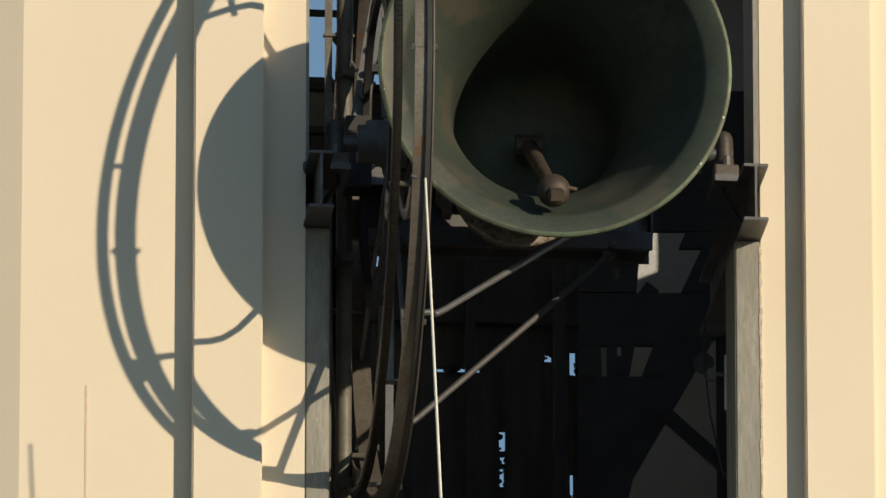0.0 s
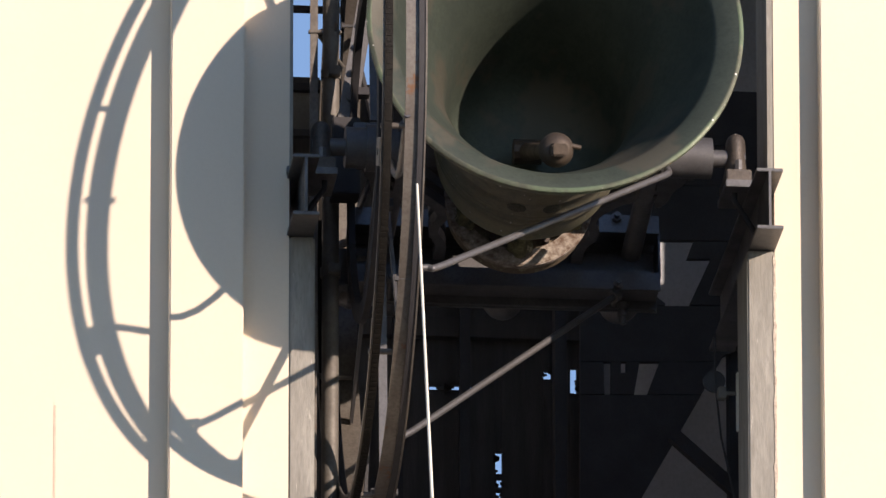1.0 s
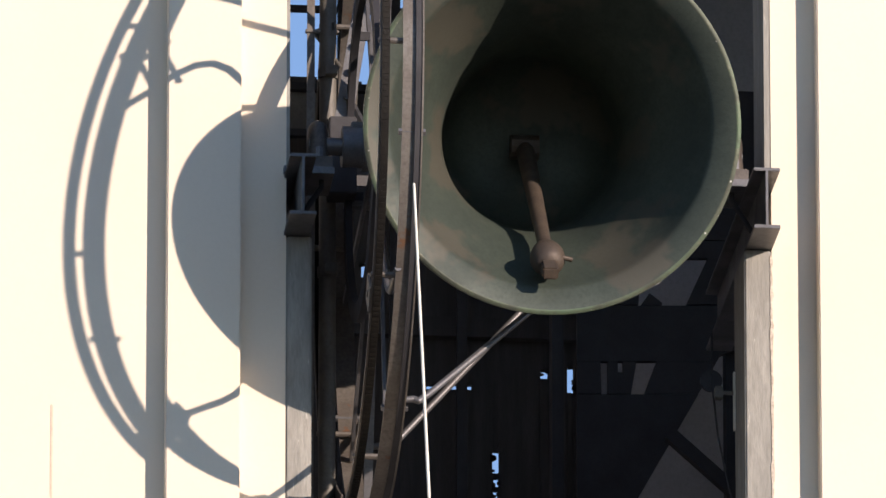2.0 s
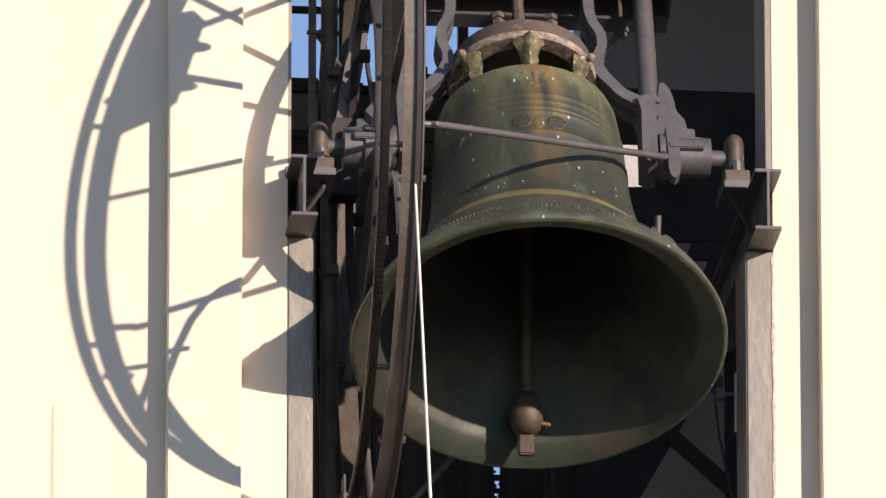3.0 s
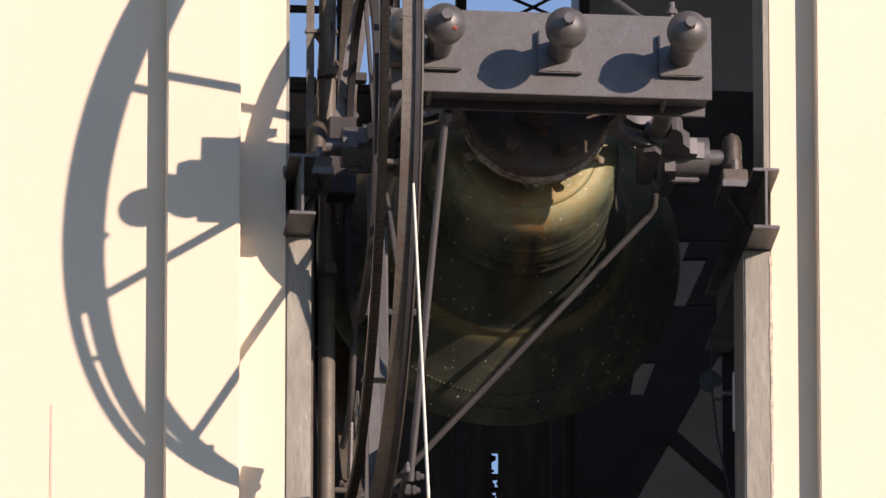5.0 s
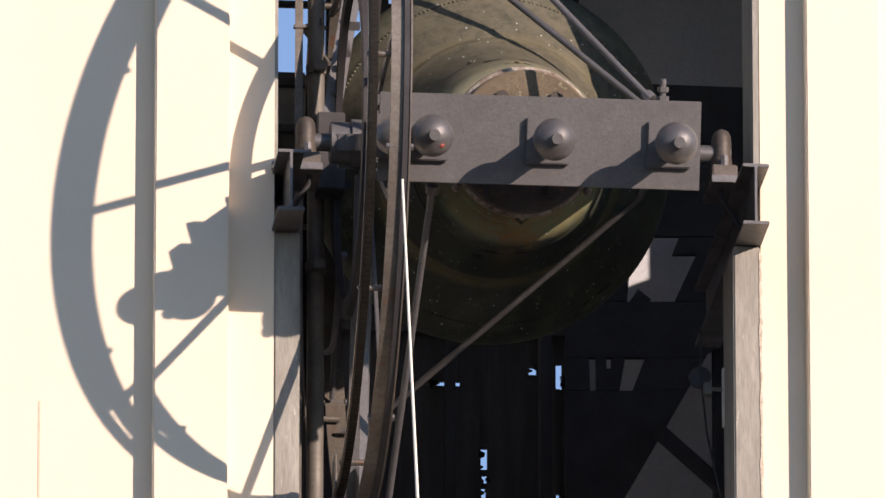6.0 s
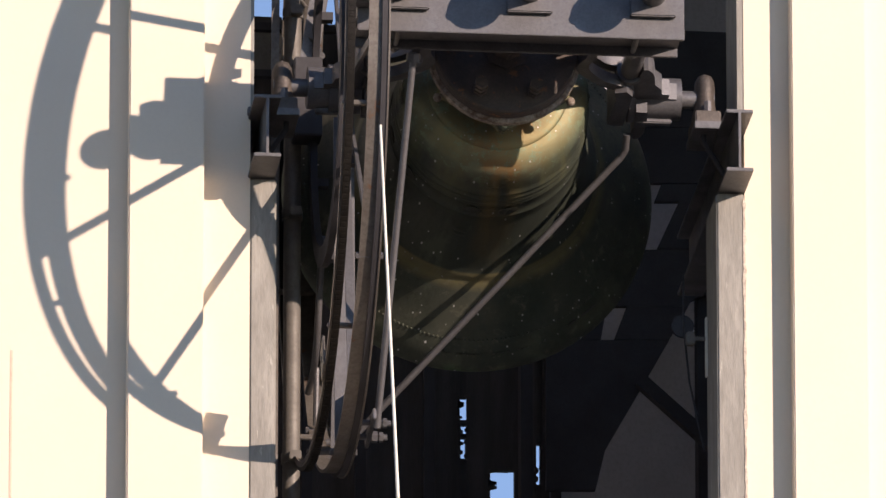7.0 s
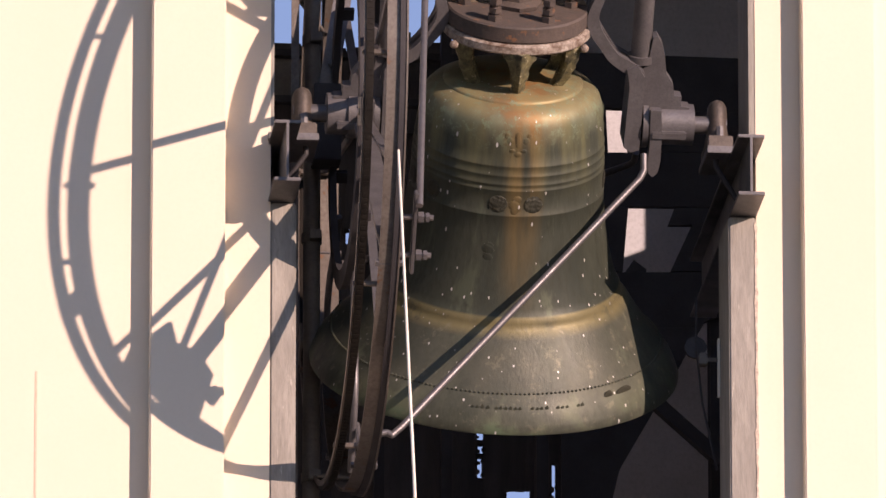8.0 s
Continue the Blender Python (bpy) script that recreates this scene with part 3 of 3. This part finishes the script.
    for bx in (-0.40, 0.025, 0.450):
        bolt = part("ball_bolt", ball((bx, 0, 1.165), 0.074, None, 4), "steel", root, "round ball-headed counterweight on a square base", smooth=60)
        part("base_plate", box(bx - 0.078, bx + 0.078, -0.080, 0.080, 0.930, 0.956, 0.004), "steel", bolt)
        part("stem", bar((bx, 0, 0.956), (bx, 0, 1.11), 0.046, None, 24), "steel", bolt)
        part("nut", bar((bx, 0, 1.23), (bx, 0, 1.266), 0.020, None, 8), "steel", bolt)
        if bx < -0.3:
            part("paint_mark", ball((bx + 0.028, -0.034, 1.165 + 0.0575), 0.0105, None, 2, (1.1, 0.8, 0.5)), "red_mark", bolt, "red paint mark")
    # a smaller ball at the girder's end, in the plane of the wheel
    bolt = part("end_ball_bolt", ball((-0.53, 0, 1.120), 0.070, None, 4), "steel", root, "smaller ball-headed counterweight beside the wheel", smooth=60)
    part("base_block", box(-0.60, -0.475, -0.075, 0.075, 0.931, 0.99, 0.004), "steel", bolt)
    part("stem", bar((-0.53, 0, 0.99), (-0.53, 0, 1.09), 0.045, None, 20), "steel", bolt)
    for x, y in ((0.40, 0.135), (-0.42, 0.135), (0.40, -0.135), (-0.42, -0.135)):
        bm = bar((x, y, 0.71), (x, y, 0.925), 0.010, None, 10)
        bar((x, y, 0.730), (x, y, 0.750), 0.019, bm, 6)
        part("plate_bolt", bm, "steel", root)

    bm = bar((0.43, 0.150, 0.87), (0.43, 0.232, 0.87), 0.011, None, 10)
    bar((0.43, 0.152, 0.87), (0.43, 0.172, 0.87), 0.022, bm, 6)
    bar((0.43, 0.186, 0.87), (0.43, 0.204, 0.87), 0.020, bm, 6)
    part("side_bolt", bm, "steel", root)

    # wheel: channel rim, inner drive hoop, chain ring, spokes, bridges
    RX, CX, R = -0.527, -0.622, 1.36
    rim = part("wheel_rim", hoop([(R - 0.030, RX - 0.036), (R - 0.018, RX - 0.036), (R - 0.018, RX + 0.030), (R, RX + 0.030), (R, RX + 0.036), (R - 0.030, RX + 0.036)], 160), "rim", root, "rusty grey steel wheel rim with a raised flange", smooth=30)
    # dark hoop inside the flange: the flange's shade on the rim, put in as colour
    part("flange_shade", hoop([(R - 0.017, RX + 0.008), (R - 0.004, RX + 0.008), (R - 0.004, RX + 0.0295), (R - 0.017, RX + 0.0295)], 160), "dark", rim, "dark strip along the rim standing in for the flange's shade", smooth=30)
    part("chain_guard", hoop([(R - 0.056, CX - 0.019), (R - 0.036, CX - 0.019), (R - 0.036, CX - 0.0145), (R - 0.056, CX - 0.0145)], 160), "rim", root, "thin steel guard beside the chain", smooth=30)
    part("chain_ring", hoop([(R - 0.045, CX - 0.014), (R - 0.022, CX - 0.014), (R - 0.022, CX + 0.014), (R - 0.045, CX + 0.014)], 160), "chain", root, "black greased chain ring", smooth=30)
    bm = bmesh.new()
    for k in range(420):
        a = 2 * math.pi * k / 420
        m = Matrix.Translation((CX, -(R - 0.022) * math.cos(a), -(R - 0.022) * math.sin(a))) @ Matrix.Rotation(a, 4, "X")
        q = bmesh.ops.create_cube(bm, size=1)
        w = 0.026 if k % 2 else 0.016
        for v in q["verts"]:
            v.co = m @ Vector((v.co.x * w, v.co.y * 0.004, v.co.z * 0.013))
    tagged(part("chain", bm, "chain", root), kind="stuff")
    hoop_part = part("drive_hoop", hoop([(0.555, -0.592), (0.625, -0.592), (0.625, -0.568), (0.555, -0.568)], 84), "dark", root, "dark inner hoop of the wheel", smooth=30)
    for k in range(6):
        a = radians(17 + 60 * k)
        part("hoop_clip", bar((-0.57, -0.59 * math.cos(a), -0.59 * math.sin(a)), (RX, -0.59 * math.cos(a), -0.59 * math.sin(a)), 0, None, side=(0.03, 0.04)), "dark", hoop_part)
    for k in range(8):
        a = radians(2 + 45 * k)
        dy, dz = -math.cos(a), -math.sin(a)
        bm = bar((RX - 0.043, dy * (R - 0.025), dz * (R - 0.025)), (RX + 0.046, dy * (R - 0.025), dz * (R - 0.025)), 0.008, None, 6)
        for x in (RX - 0.041, RX + 0.041):
            bar((x - 0.006, dy * (R - 0.025), dz * (R - 0.025)), (x + 0.006, dy * (R - 0.025), dz * (R - 0.025)), 0.013, bm, 6)
        part("rim_bolt", bm, "steel", rim)
    for dz in (-0.035, 0.105):
        bm = bar((RX + 0.03, -1.28, dz), (RX + 0.150, -1.28, dz), 0.011, None, 8)
        bar((RX + 0.096, -1.28, dz), (RX + 0.116, -1.28, dz), 0.021, bm, 6)
        bar((RX + 0.122, -1.28, dz), (RX + 0.136, -1.28, dz), 0.018, bm, 6)
        part("joint_bolt", bm, "steel", rim)
    part("joint_plate", box(RX + 0.078, RX + 0.092, -1.30, -1.26, -0.10, 0.20, 0.003), "steel", rim)
    # thin added arc, hardly seen edge-on, closing the gap in the wheel's cast shadow
    part("shadow_fill_arc", hoop([(R - 0.125, CX + 0.004), (R - 0.046, CX + 0.004), (R - 0.046, CX + 0.010), (R - 0.125, CX + 0.010)], 60, None, -175, -74), "rim", root)
    part("wheel_hub", bar((RX - 0.055, 0, 0), (RX + 0.05, 0, 0), 0.085, None, 32), "iron", root, smooth=30)
    for angle in (-177, -144, -111, -77.5, -45, -13, 17.3, 151):
        a = radians(angle)
        dy, dz = -math.cos(a), -math.sin(a)
        bm = bar((RX, dy * 0.06, dz * 0.11), (RX, dy * (R - 0.04), dz * (R - 0.04)), 0, None, side=(0.012, 0.030))
        part("spoke", bm, "steel", root)
    a = radians(-0.5)
    part("broad_spoke", bar((RX, -0.11 * math.cos(a), -0.11 * math.sin(a)), (RX, -(R - 0.04) * math.cos(a), -(R - 0.04) * math.sin(a)), 0, None, side=(0.014, 0.072)), "steel", root)
    for k in range(10):
        a = radians(6 + 36 * k)
        dy, dz = -math.cos(a), -math.sin(a)
        bm = bar((CX - 0.014, dy * (R - 0.05), dz * (R - 0.05)), (RX + 0.01, dy * (R - 0.05), dz * (R - 0.05)), 0.011, None, 8)
        ball((CX - 0.014, dy * (R - 0.05), dz * (R - 0.05)), 0.014, bm, 1)
        part("bridge_bolt", bm, "rim", root)

    def at_rim(angle, r=1.30, x=RX + 0.045):
        a = radians(angle)
        return Vector((x, -r * math.cos(a), -r * math.sin(a)))

    stays = [(at_rim(38.8, 1.293, -0.432), (0.462, -0.165, -0.148)), (Vector((-0.432, 0.945, -0.934)), (0.462, 0.19, -0.23)),
             (at_rim(-8.5, 1.28, -0.428), (-0.355, -0.160, 0.745)), (Vector((-0.432, 1.047, 0.168)), (0.40, 0.160, 0.775))]
    for near, end in stays:
        b = Vector(end)
        d = (b - near).normalized()
        # the rod turns outwards to its bolt on the rim
        pts = [near - Vector((0.080, 0, 0)) + near.normalized() * 0.01, near - Vector((0.03, 0, 0)), near - d * 0.012 - Vector((0.006, 0, 0)), near + d * 0.03, b]
        if near.y < -1.2:  # this one is bolted straight to the joint plate
            pts = [near - d * 0.06, b]
        if b.z < 0:
            inward = math.copysign(1, -b.y)
            pts += [b + Vector((0.014, inward * 0.02, 0.022)), b + Vector((0.014, inward * 0.06, 0.07))]
        bm = path_bar(pts, 0.0125)
        if b.z > 0:
            bar(b - d * 0.03, b, 0.024, bm, 8)
        part("stay_rod", bm, "steel", root, "long grey steel stay rod", smooth=40)
    # two bent rods from the rim to the inner hoop
    for bent in (((-0.755, -1.075), (-0.755, -0.99), (-0.75, -0.90), (-0.735, -0.81), (-0.70, -0.74), (-0.64, -0.685), (-0.55, -0.635), (-0.48, -0.59), (-0.44, -0.52), (-0.41, -0.45)),
                 ((0.485, -1.24), (0.50, -1.16), (0.52, -1.08), (0.54, -1.01), (0.548, -0.95), (0.535, -0.88), (0.50, -0.81), (0.45, -0.745), (0.40, -0.68), (0.34, -0.60), (0.31, -0.52))):
        part("bent_rod", bent_tube([Vector((-0.555, y + 0.025, z)) for y, z in bent], 0.0125), "steel", root, "bent grey steel rod", smooth=40)
    part("short_strut", bar((-0.54, -0.90, -0.955), (-0.54, -0.70, -0.905), 0.010, None, 8), "steel", root)
    g = bmesh.new()
    slab([(1.17, -0.10), (1.30, -0.17), (1.31, 0.0), (1.29, 0.22), (1.22, 0.24), (1.15, 0.21), (1.185, 0.13), (1.15, 0.02)], RX - 0.006, RX + 0.006, g)
    # the outline is laid out in the wheel's plane
    for v in g.verts:
        v.co = Vector((v.co.y, -v.co.x, v.co.z))
    part("gusset_plate", g, "steel", root)

    for ang in (-21, 118):
        a = radians(ang)
        m = Matrix.Rotation(a, 4, "X")
        bm = box(CX - 0.026, CX - 0.018, -1.33, -1.20, -0.05, 0.05, 0.003)
        bar((CX - 0.030, -1.27, 0), (CX + 0.02, -1.27, 0), 0.013, bm, 8)
        bm.transform(m)
        part("guide_plate", bm, "pipe", root, "small pale guide plate with a bolt")

    clapper = new("clapper")
    clapper.parent = root
    clapper.matrix_local = pose(0, -0.02, 0.03)
    tagged(clapper, "rusty forged clapper with a round ball")
    bm = bar((0, 0, 0), (0, 0, -0.93), 0.034, None, 14, 0.024)
    part("shaft", bm, "clapper", clapper, smooth=30)
    bm = lathe([(0.0, -0.91), (0.03, -0.915), (0.048, -0.945), (0.060, -0.985), (0.062, -1.015), (0.052, -1.05), (0.034, -1.072), (0.0, -1.074)], 28)
    part("ball", bm, "clapper", clapper, smooth=60)
    bm = box(-0.028, 0.028, -0.022, 0.022, -1.145, -1.06, 0.006)
    part("tail", bm, "clapper", clapper, smooth=30)
    part("cross_pin", bar((0.03, -0.02, -1.03), (0.085, -0.01, -1.035), 0.009), "clapper", clapper)
    part("hinge", bar((-0.05, 0, 0.0), (0.05, 0, 0.0), 0.045), "clapper", clapper)
    return root, clapper


bell_root, clapper_root = make_bell_assembly()


# ---- bearings and carrying beams ----
def make_support(sx):
    beam = thing("carrying_beam", sx * 0.822, 0, H - 0.173, "grey steel beam jutting from the opening under a bell bearing", "beam", "beams under the bell")
    bm = box(-0.0045, 0.0045, -0.25, 1.2, -0.215, -0.010)
    part("web", bm, "steel", beam)
    part("top_flange", box(-0.047, 0.047, -0.25, 1.2, -0.012, 0.0, 0.002), "steel", beam)
    part("bottom_flange", box(-0.047, 0.047, -0.25, 1.2, -0.225, -0.212, 0.002), "steel", beam)
    bearing = thing("bearing", sx * 0.742, AXLE_Y, H, "grey cast pillow-block bearing of the bell axle", "bearing", "bearings of the bell")
    bm = lathe([(0.0, 0.062), (0.014, 0.060), (0.026, 0.052), (0.034, 0.036), (0.036, 0.012), (0.036, -0.045), (0.040, -0.075), (0.046, -0.101)], 24)
    for v in bm.verts:
        v.co.y *= 1.6
    part("housing", bm, "bearing", bearing, "rounded brown cast housing", smooth=40)
    part("foot", box(-0.045, 0.045, -0.11, 0.11, -0.145, -0.10, 0.004), "bearing", bearing)
    part("base_plate", box(-0.05, 0.13, -0.13, 0.13, -0.172, -0.146, 0.002) if sx > 0 else box(-0.13, 0.05, -0.13, 0.13, -0.172, -0.146, 0.002), "steel", bearing)
    for y in (-0.085, 0.085):
        part("bolt", bar((0, y, -0.10), (0, y, -0.06), 0.014, None, 6), "steel", bearing)
    part("grease_nipple", bar((0, 0, 0.05), (0, 0, 0.066), 0.007, None, 8), "steel", bearing)
    part("strut", path_bar([Vector((-sx * 0.01, -0.05, -0.16)), Vector((-sx * 0.01, -0.05, -0.20)), Vector((sx * 0.08, -0.02, -0.33))], 0.010), "dark", bearing)


make_support(-1)
make_support(1)


# ---- things inside and before the opening ----
def make_whip():
    w = thing("whip_rod", 0, -1.62, H - 3.3, "thin white rod on a bracket standing before the bell wheel", "rod")
    top, low = Vector((-0.562, 0, 2.573)), Vector((-0.442, 0, 0.0))
    part("rod", bar(low, top, 0.0072, None, 10, 0.0045), "rod", w, smooth=40)
    part("bracket", bar((-0.442, -0.02, 0.02), (-0.442, 1.72, 0.02), 0.02), "steel", w)


make_whip()


def make_pipe():
    p = thing("vertical_pipe", -0.648, 0.75, H - 2.905, "grey vertical pipe with band clamps beside the wheel", "pipe")
    part("tube", bar((0, 0, 0), (0, 0, 6.3), 0.031, None, 20), "pipe", p, smooth=30)
    for z in (0.9, 1.7, 2.6, 3.35, 4.1):
        bm = bar((0, 0, z), (0, 0, z + 0.035), 0.037, None, 20)
        box(-0.012, 0.03, -0.065, -0.03, z, z + 0.035, 0.003, bm)
        part("clamp", bm, "pipe", p, smooth=30)
    bm = bar((-0.055, 0.17, 3.57), (0.02, -0.045, 3.54), 0, None, side=(0.028, 0.008))
    part("strap", bm, "pipe", p, "flat strap tying the pipe to the bar")
    part("strap_rod", bar((-0.04, 0.10, 3.56), (0.045, -0.04, 3.38), 0.008), "pipe", p)


make_pipe()


# ---- the back opening: boards with gaps, steel lattice above ----
def make_boarding():
    panel = thing("boarding", 0, 4.92, H, "dark weathered boards closing the far opening, with gaps", "boarding")
    gaps = [(-0.323, -0.225, 0.98, 1.112), (-0.144, -0.111, 1.049, 1.118), (0.113, 0.16, 0.595, 0.614), (0.182, 0.294, 0.597, 0.621), (0.565, 0.596, 0.652, 0.689), (0.672, 0.696, 0.597, 0.704), (0.374, 0.401, 0.258, 0.35), (0.379, 0.399, 0.203, 0.239), (0.376, 0.396, 0.103, 0.188), (0.671, 0.686, 0.007, 0.169), (0.492, 0.585, -0.077, 0.059)]
    low = LOW - H
    cuts = sorted({-BX, BX, *(g[0] for g in gaps), *(g[1] for g in gaps)})
    cuts = [c for c in cuts if -BX - 0.001 <= c <= BX + 0.001]
    columns = []
    for a, b in zip(cuts, cuts[1:]):
        n = max(1, round((b - a) / 0.12))
        columns += [(a + (b - a) * i / n, a + (b - a) * (i + 1) / n) for i in range(n)]
    rng = random.Random(2)
    for a, b in columns:
        z = low
        high = 1.858 if a < -0.034 else 1.912 if a < 0.241 else 2.051
        inside = sorted((g[2], g[3]) for g in gaps if g[0] <= a + 0.001 and g[1] >= b - 0.001)
        for z0, z1 in inside + [(high + rng.uniform(-0.03, 0.03), None)]:
            if z0 - z > 0.01:
                d = rng.uniform(0, 0.012)
                part("board", box(a, b, d, d + 0.03, z, z0), "wood", panel)
            z = z1
    # broken edges: dark splinters that narrow the gaps unevenly
    for x0, x1, z0, z1 in gaps:
        w, h = x1 - x0, z1 - z0
        for k in range(min(4, 2 + int(h / 0.03))):
            left = rng.random() < 0.5
            zc, half, reach = rng.uniform(z0, z1), rng.uniform(0.008, 0.022), rng.uniform(0.25, 0.55) * min(w, 0.06)
            edge, tip = (x0 - 0.01, x0 + reach) if left else (x1 + 0.01, x1 - reach)
            part("splinter", slab([(edge, zc - half), (tip, zc - half * 0.3), (tip, zc + half * 0.4), (edge, zc + half)], -0.012, -0.004), "wood", panel)
    part("rail", box(-BX, BX, -0.05, -0.002, 1.50, 1.62), "wood", panel)
    part("rail", box(-BX, BX, -0.05, -0.002, 0.80, 0.88), "wood", panel)


make_boarding()


def make_lattice():
    f = thing("steel_lattice", 0, 4.55, H, "dark steel lattice crossing the open top of the far opening", "lattice")
    for x in (0.218, 0.706, -0.252, -0.046):
        part("post", box(x - 0.02, x + 0.02, 0.0, 0.05, LOW - H, HIGH - H), "dark", f)
    for z, h in ((2.055, 0.010), (1.729, 0.014), (1.537, 0.014)):
        part("crossbar", box(-BX, BX, 0.052, 0.09, z - h, z + h), "dark", f)
    for a, b in (((0.24, 1.928), (0.637, 2.153)), ((0.24, 2.187), (0.636, 2.023))):
        part("brace", bar((a[0], 0.025, a[1]), (b[0], 0.025, b[1]), 0.007, None, 8), "dark", f)
    part("grey_panel", box(-0.51, -0.34, 0.10, 0.115, 1.566, 1.73), "pipe", f, "pale grey panel")


make_lattice()


def make_rear_frame():
    f = thing("rear_bell_frame", 0, 3.4, H, "dark steel frame of plates and beams behind the bell", "steel frame")
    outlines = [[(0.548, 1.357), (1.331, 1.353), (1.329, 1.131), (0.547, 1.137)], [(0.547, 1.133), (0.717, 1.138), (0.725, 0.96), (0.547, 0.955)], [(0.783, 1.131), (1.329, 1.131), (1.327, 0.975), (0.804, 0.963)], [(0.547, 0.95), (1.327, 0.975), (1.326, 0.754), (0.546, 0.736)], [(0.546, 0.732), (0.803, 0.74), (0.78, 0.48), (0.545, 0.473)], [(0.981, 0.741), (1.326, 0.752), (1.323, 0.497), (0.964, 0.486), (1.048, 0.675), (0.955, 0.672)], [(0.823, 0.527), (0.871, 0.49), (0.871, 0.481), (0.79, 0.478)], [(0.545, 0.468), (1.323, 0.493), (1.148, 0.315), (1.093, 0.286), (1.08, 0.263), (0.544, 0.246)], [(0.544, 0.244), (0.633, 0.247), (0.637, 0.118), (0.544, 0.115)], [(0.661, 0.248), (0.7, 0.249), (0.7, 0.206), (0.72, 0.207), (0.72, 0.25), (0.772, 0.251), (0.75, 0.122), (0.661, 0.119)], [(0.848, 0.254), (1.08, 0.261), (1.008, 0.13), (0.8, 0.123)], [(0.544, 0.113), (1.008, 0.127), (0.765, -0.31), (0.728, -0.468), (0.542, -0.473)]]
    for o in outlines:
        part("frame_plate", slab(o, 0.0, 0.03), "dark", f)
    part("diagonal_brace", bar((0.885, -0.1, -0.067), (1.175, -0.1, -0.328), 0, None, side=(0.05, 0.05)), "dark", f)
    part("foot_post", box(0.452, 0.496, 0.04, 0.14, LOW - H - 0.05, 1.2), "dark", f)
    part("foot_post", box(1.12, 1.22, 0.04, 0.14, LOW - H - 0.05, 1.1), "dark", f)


make_rear_frame()


def make_switch():
    w = thing("switch_box", 0.769, 0.28, H, "small grey switch box with pale cover strip on the pier", "switch box")
    part("cover_strip", box(-0.008, 0.0, -0.012, 0.012, -0.985, -0.768, 0.002), "rod", w)
    part("box", box(-0.075, -0.045, -0.02, 0.02, -0.87, -0.825, 0.004), "pipe", w)
    part("arm", box(-0.05, 0.0, -0.006, 0.006, -0.852, -0.840), "pipe", w)
    part("lamp_disc", bar((-0.082, 0.035, -0.79), (-0.082, 0.05, -0.79), 0.040, None, 24), "dark", w)
    part("cable", path_bar([Vector((-0.08, 0.03, -0.60)), Vector((-0.08, 0.03, -0.80)), Vector((-0.06, 0.03, -1.0)), Vector((-0.01, 0.02, -1.25))], 0.004), "dark", w)


make_switch()


def make_flat_bar():
    b = thing("flat_bar", -0.710, 0.75, H, "brownish flat steel bar standing beside the pipe", "bar")
    part("bar", box(-0.014, 0.014, -0.004, 0.004, LOW - H - 0.05, HIGH - H), "rim", b)
    part("cleat", box(-0.02, 0.10, -0.012, 0.012, 0.62, 0.632, 0.002), "rim", b)



def make_brace_bar():
    b = thing("brace_bar", 0.022, 0.60, H + 0.071, "slanting flat grey steel brace with bolt heads behind the wheel", "brace")
    low, high = Vector((-0.630, 0, 0.155)), Vector((-0.500, 0, 0.98))
    d = (high - low).normalized()
    side = Vector((d.z, 0, -d.x)) * 0.032
    corners = [low - side, low + side, high + side, high - side]
    part("bar", slab([(p.x, p.z) for p in corners], -0.004, 0.004), "steel", b)
    for f in (0.12, 0.24, 0.36, 0.46, 0.62):
        p = low + (high - low) * f
        bm = bar(p + Vector((0, -0.026, 0)), p + Vector((0, -0.003, 0)), 0.014, None, 6)
        part("bolt", bm, "steel", b)
    part("foot", box(low.x - 0.05, low.x + 0.05, -0.03, 0.09, low.z - 0.27, low.z + 0.02, 0.004), "dark", b)


make_flat_bar()
make_brace_bar()
tagged(structure("rust_streak", box(-1.688, -1.680, -0.0015, 0.01, H - 2.2, H - 1.05), "stain", "thin reddish rust streak on the plaster", "stain"))
tagged(structure("rust_spot", box(1.627, 1.635, -0.004, 0.01, H - 0.80, H - 0.765, 0.002), "stain", "small rusty nail mark on the plaster", "stain"))


def motions():
    lean = [(0.0, 107.3), (0.3, 113.3), (0.6, 116.8), (0.8, 117.5), (1.0, 117), (1.3, 113), (1.6, 107), (2.0, 94), (2.3, 81), (2.5, 71.3), (2.7, 60), (2.9, 48.5), (3.2, 29), (3.5, 8), (3.8, -11.5),
            (4.1, -28), (4.5, -48.8), (4.7, -57.5), (5.0, -68.5), (5.4, -81), (5.8, -88.2), (6.0, -88.8), (6.2, -88), (6.5, -83), (6.8, -75), (7.0, -68.5), (7.3, -57), (7.6, -43), (8.0, -21)]
    walk(bell_root, [(t, pose(0, AXLE_Y, AXLE_Z, -(a - 18.0))) for t, a in lean])
    walk(clapper_root, [(t, pose(0, -0.02, 0.03, a)) for t, a in ((0.0, 27), (1.0, 27), (2.5, 27), (3.2, 27), (3.5, 23), (3.8, 4), (4.2, -20), (4.5, -25), (7.6, -25), (8.0, -18))])


motions()
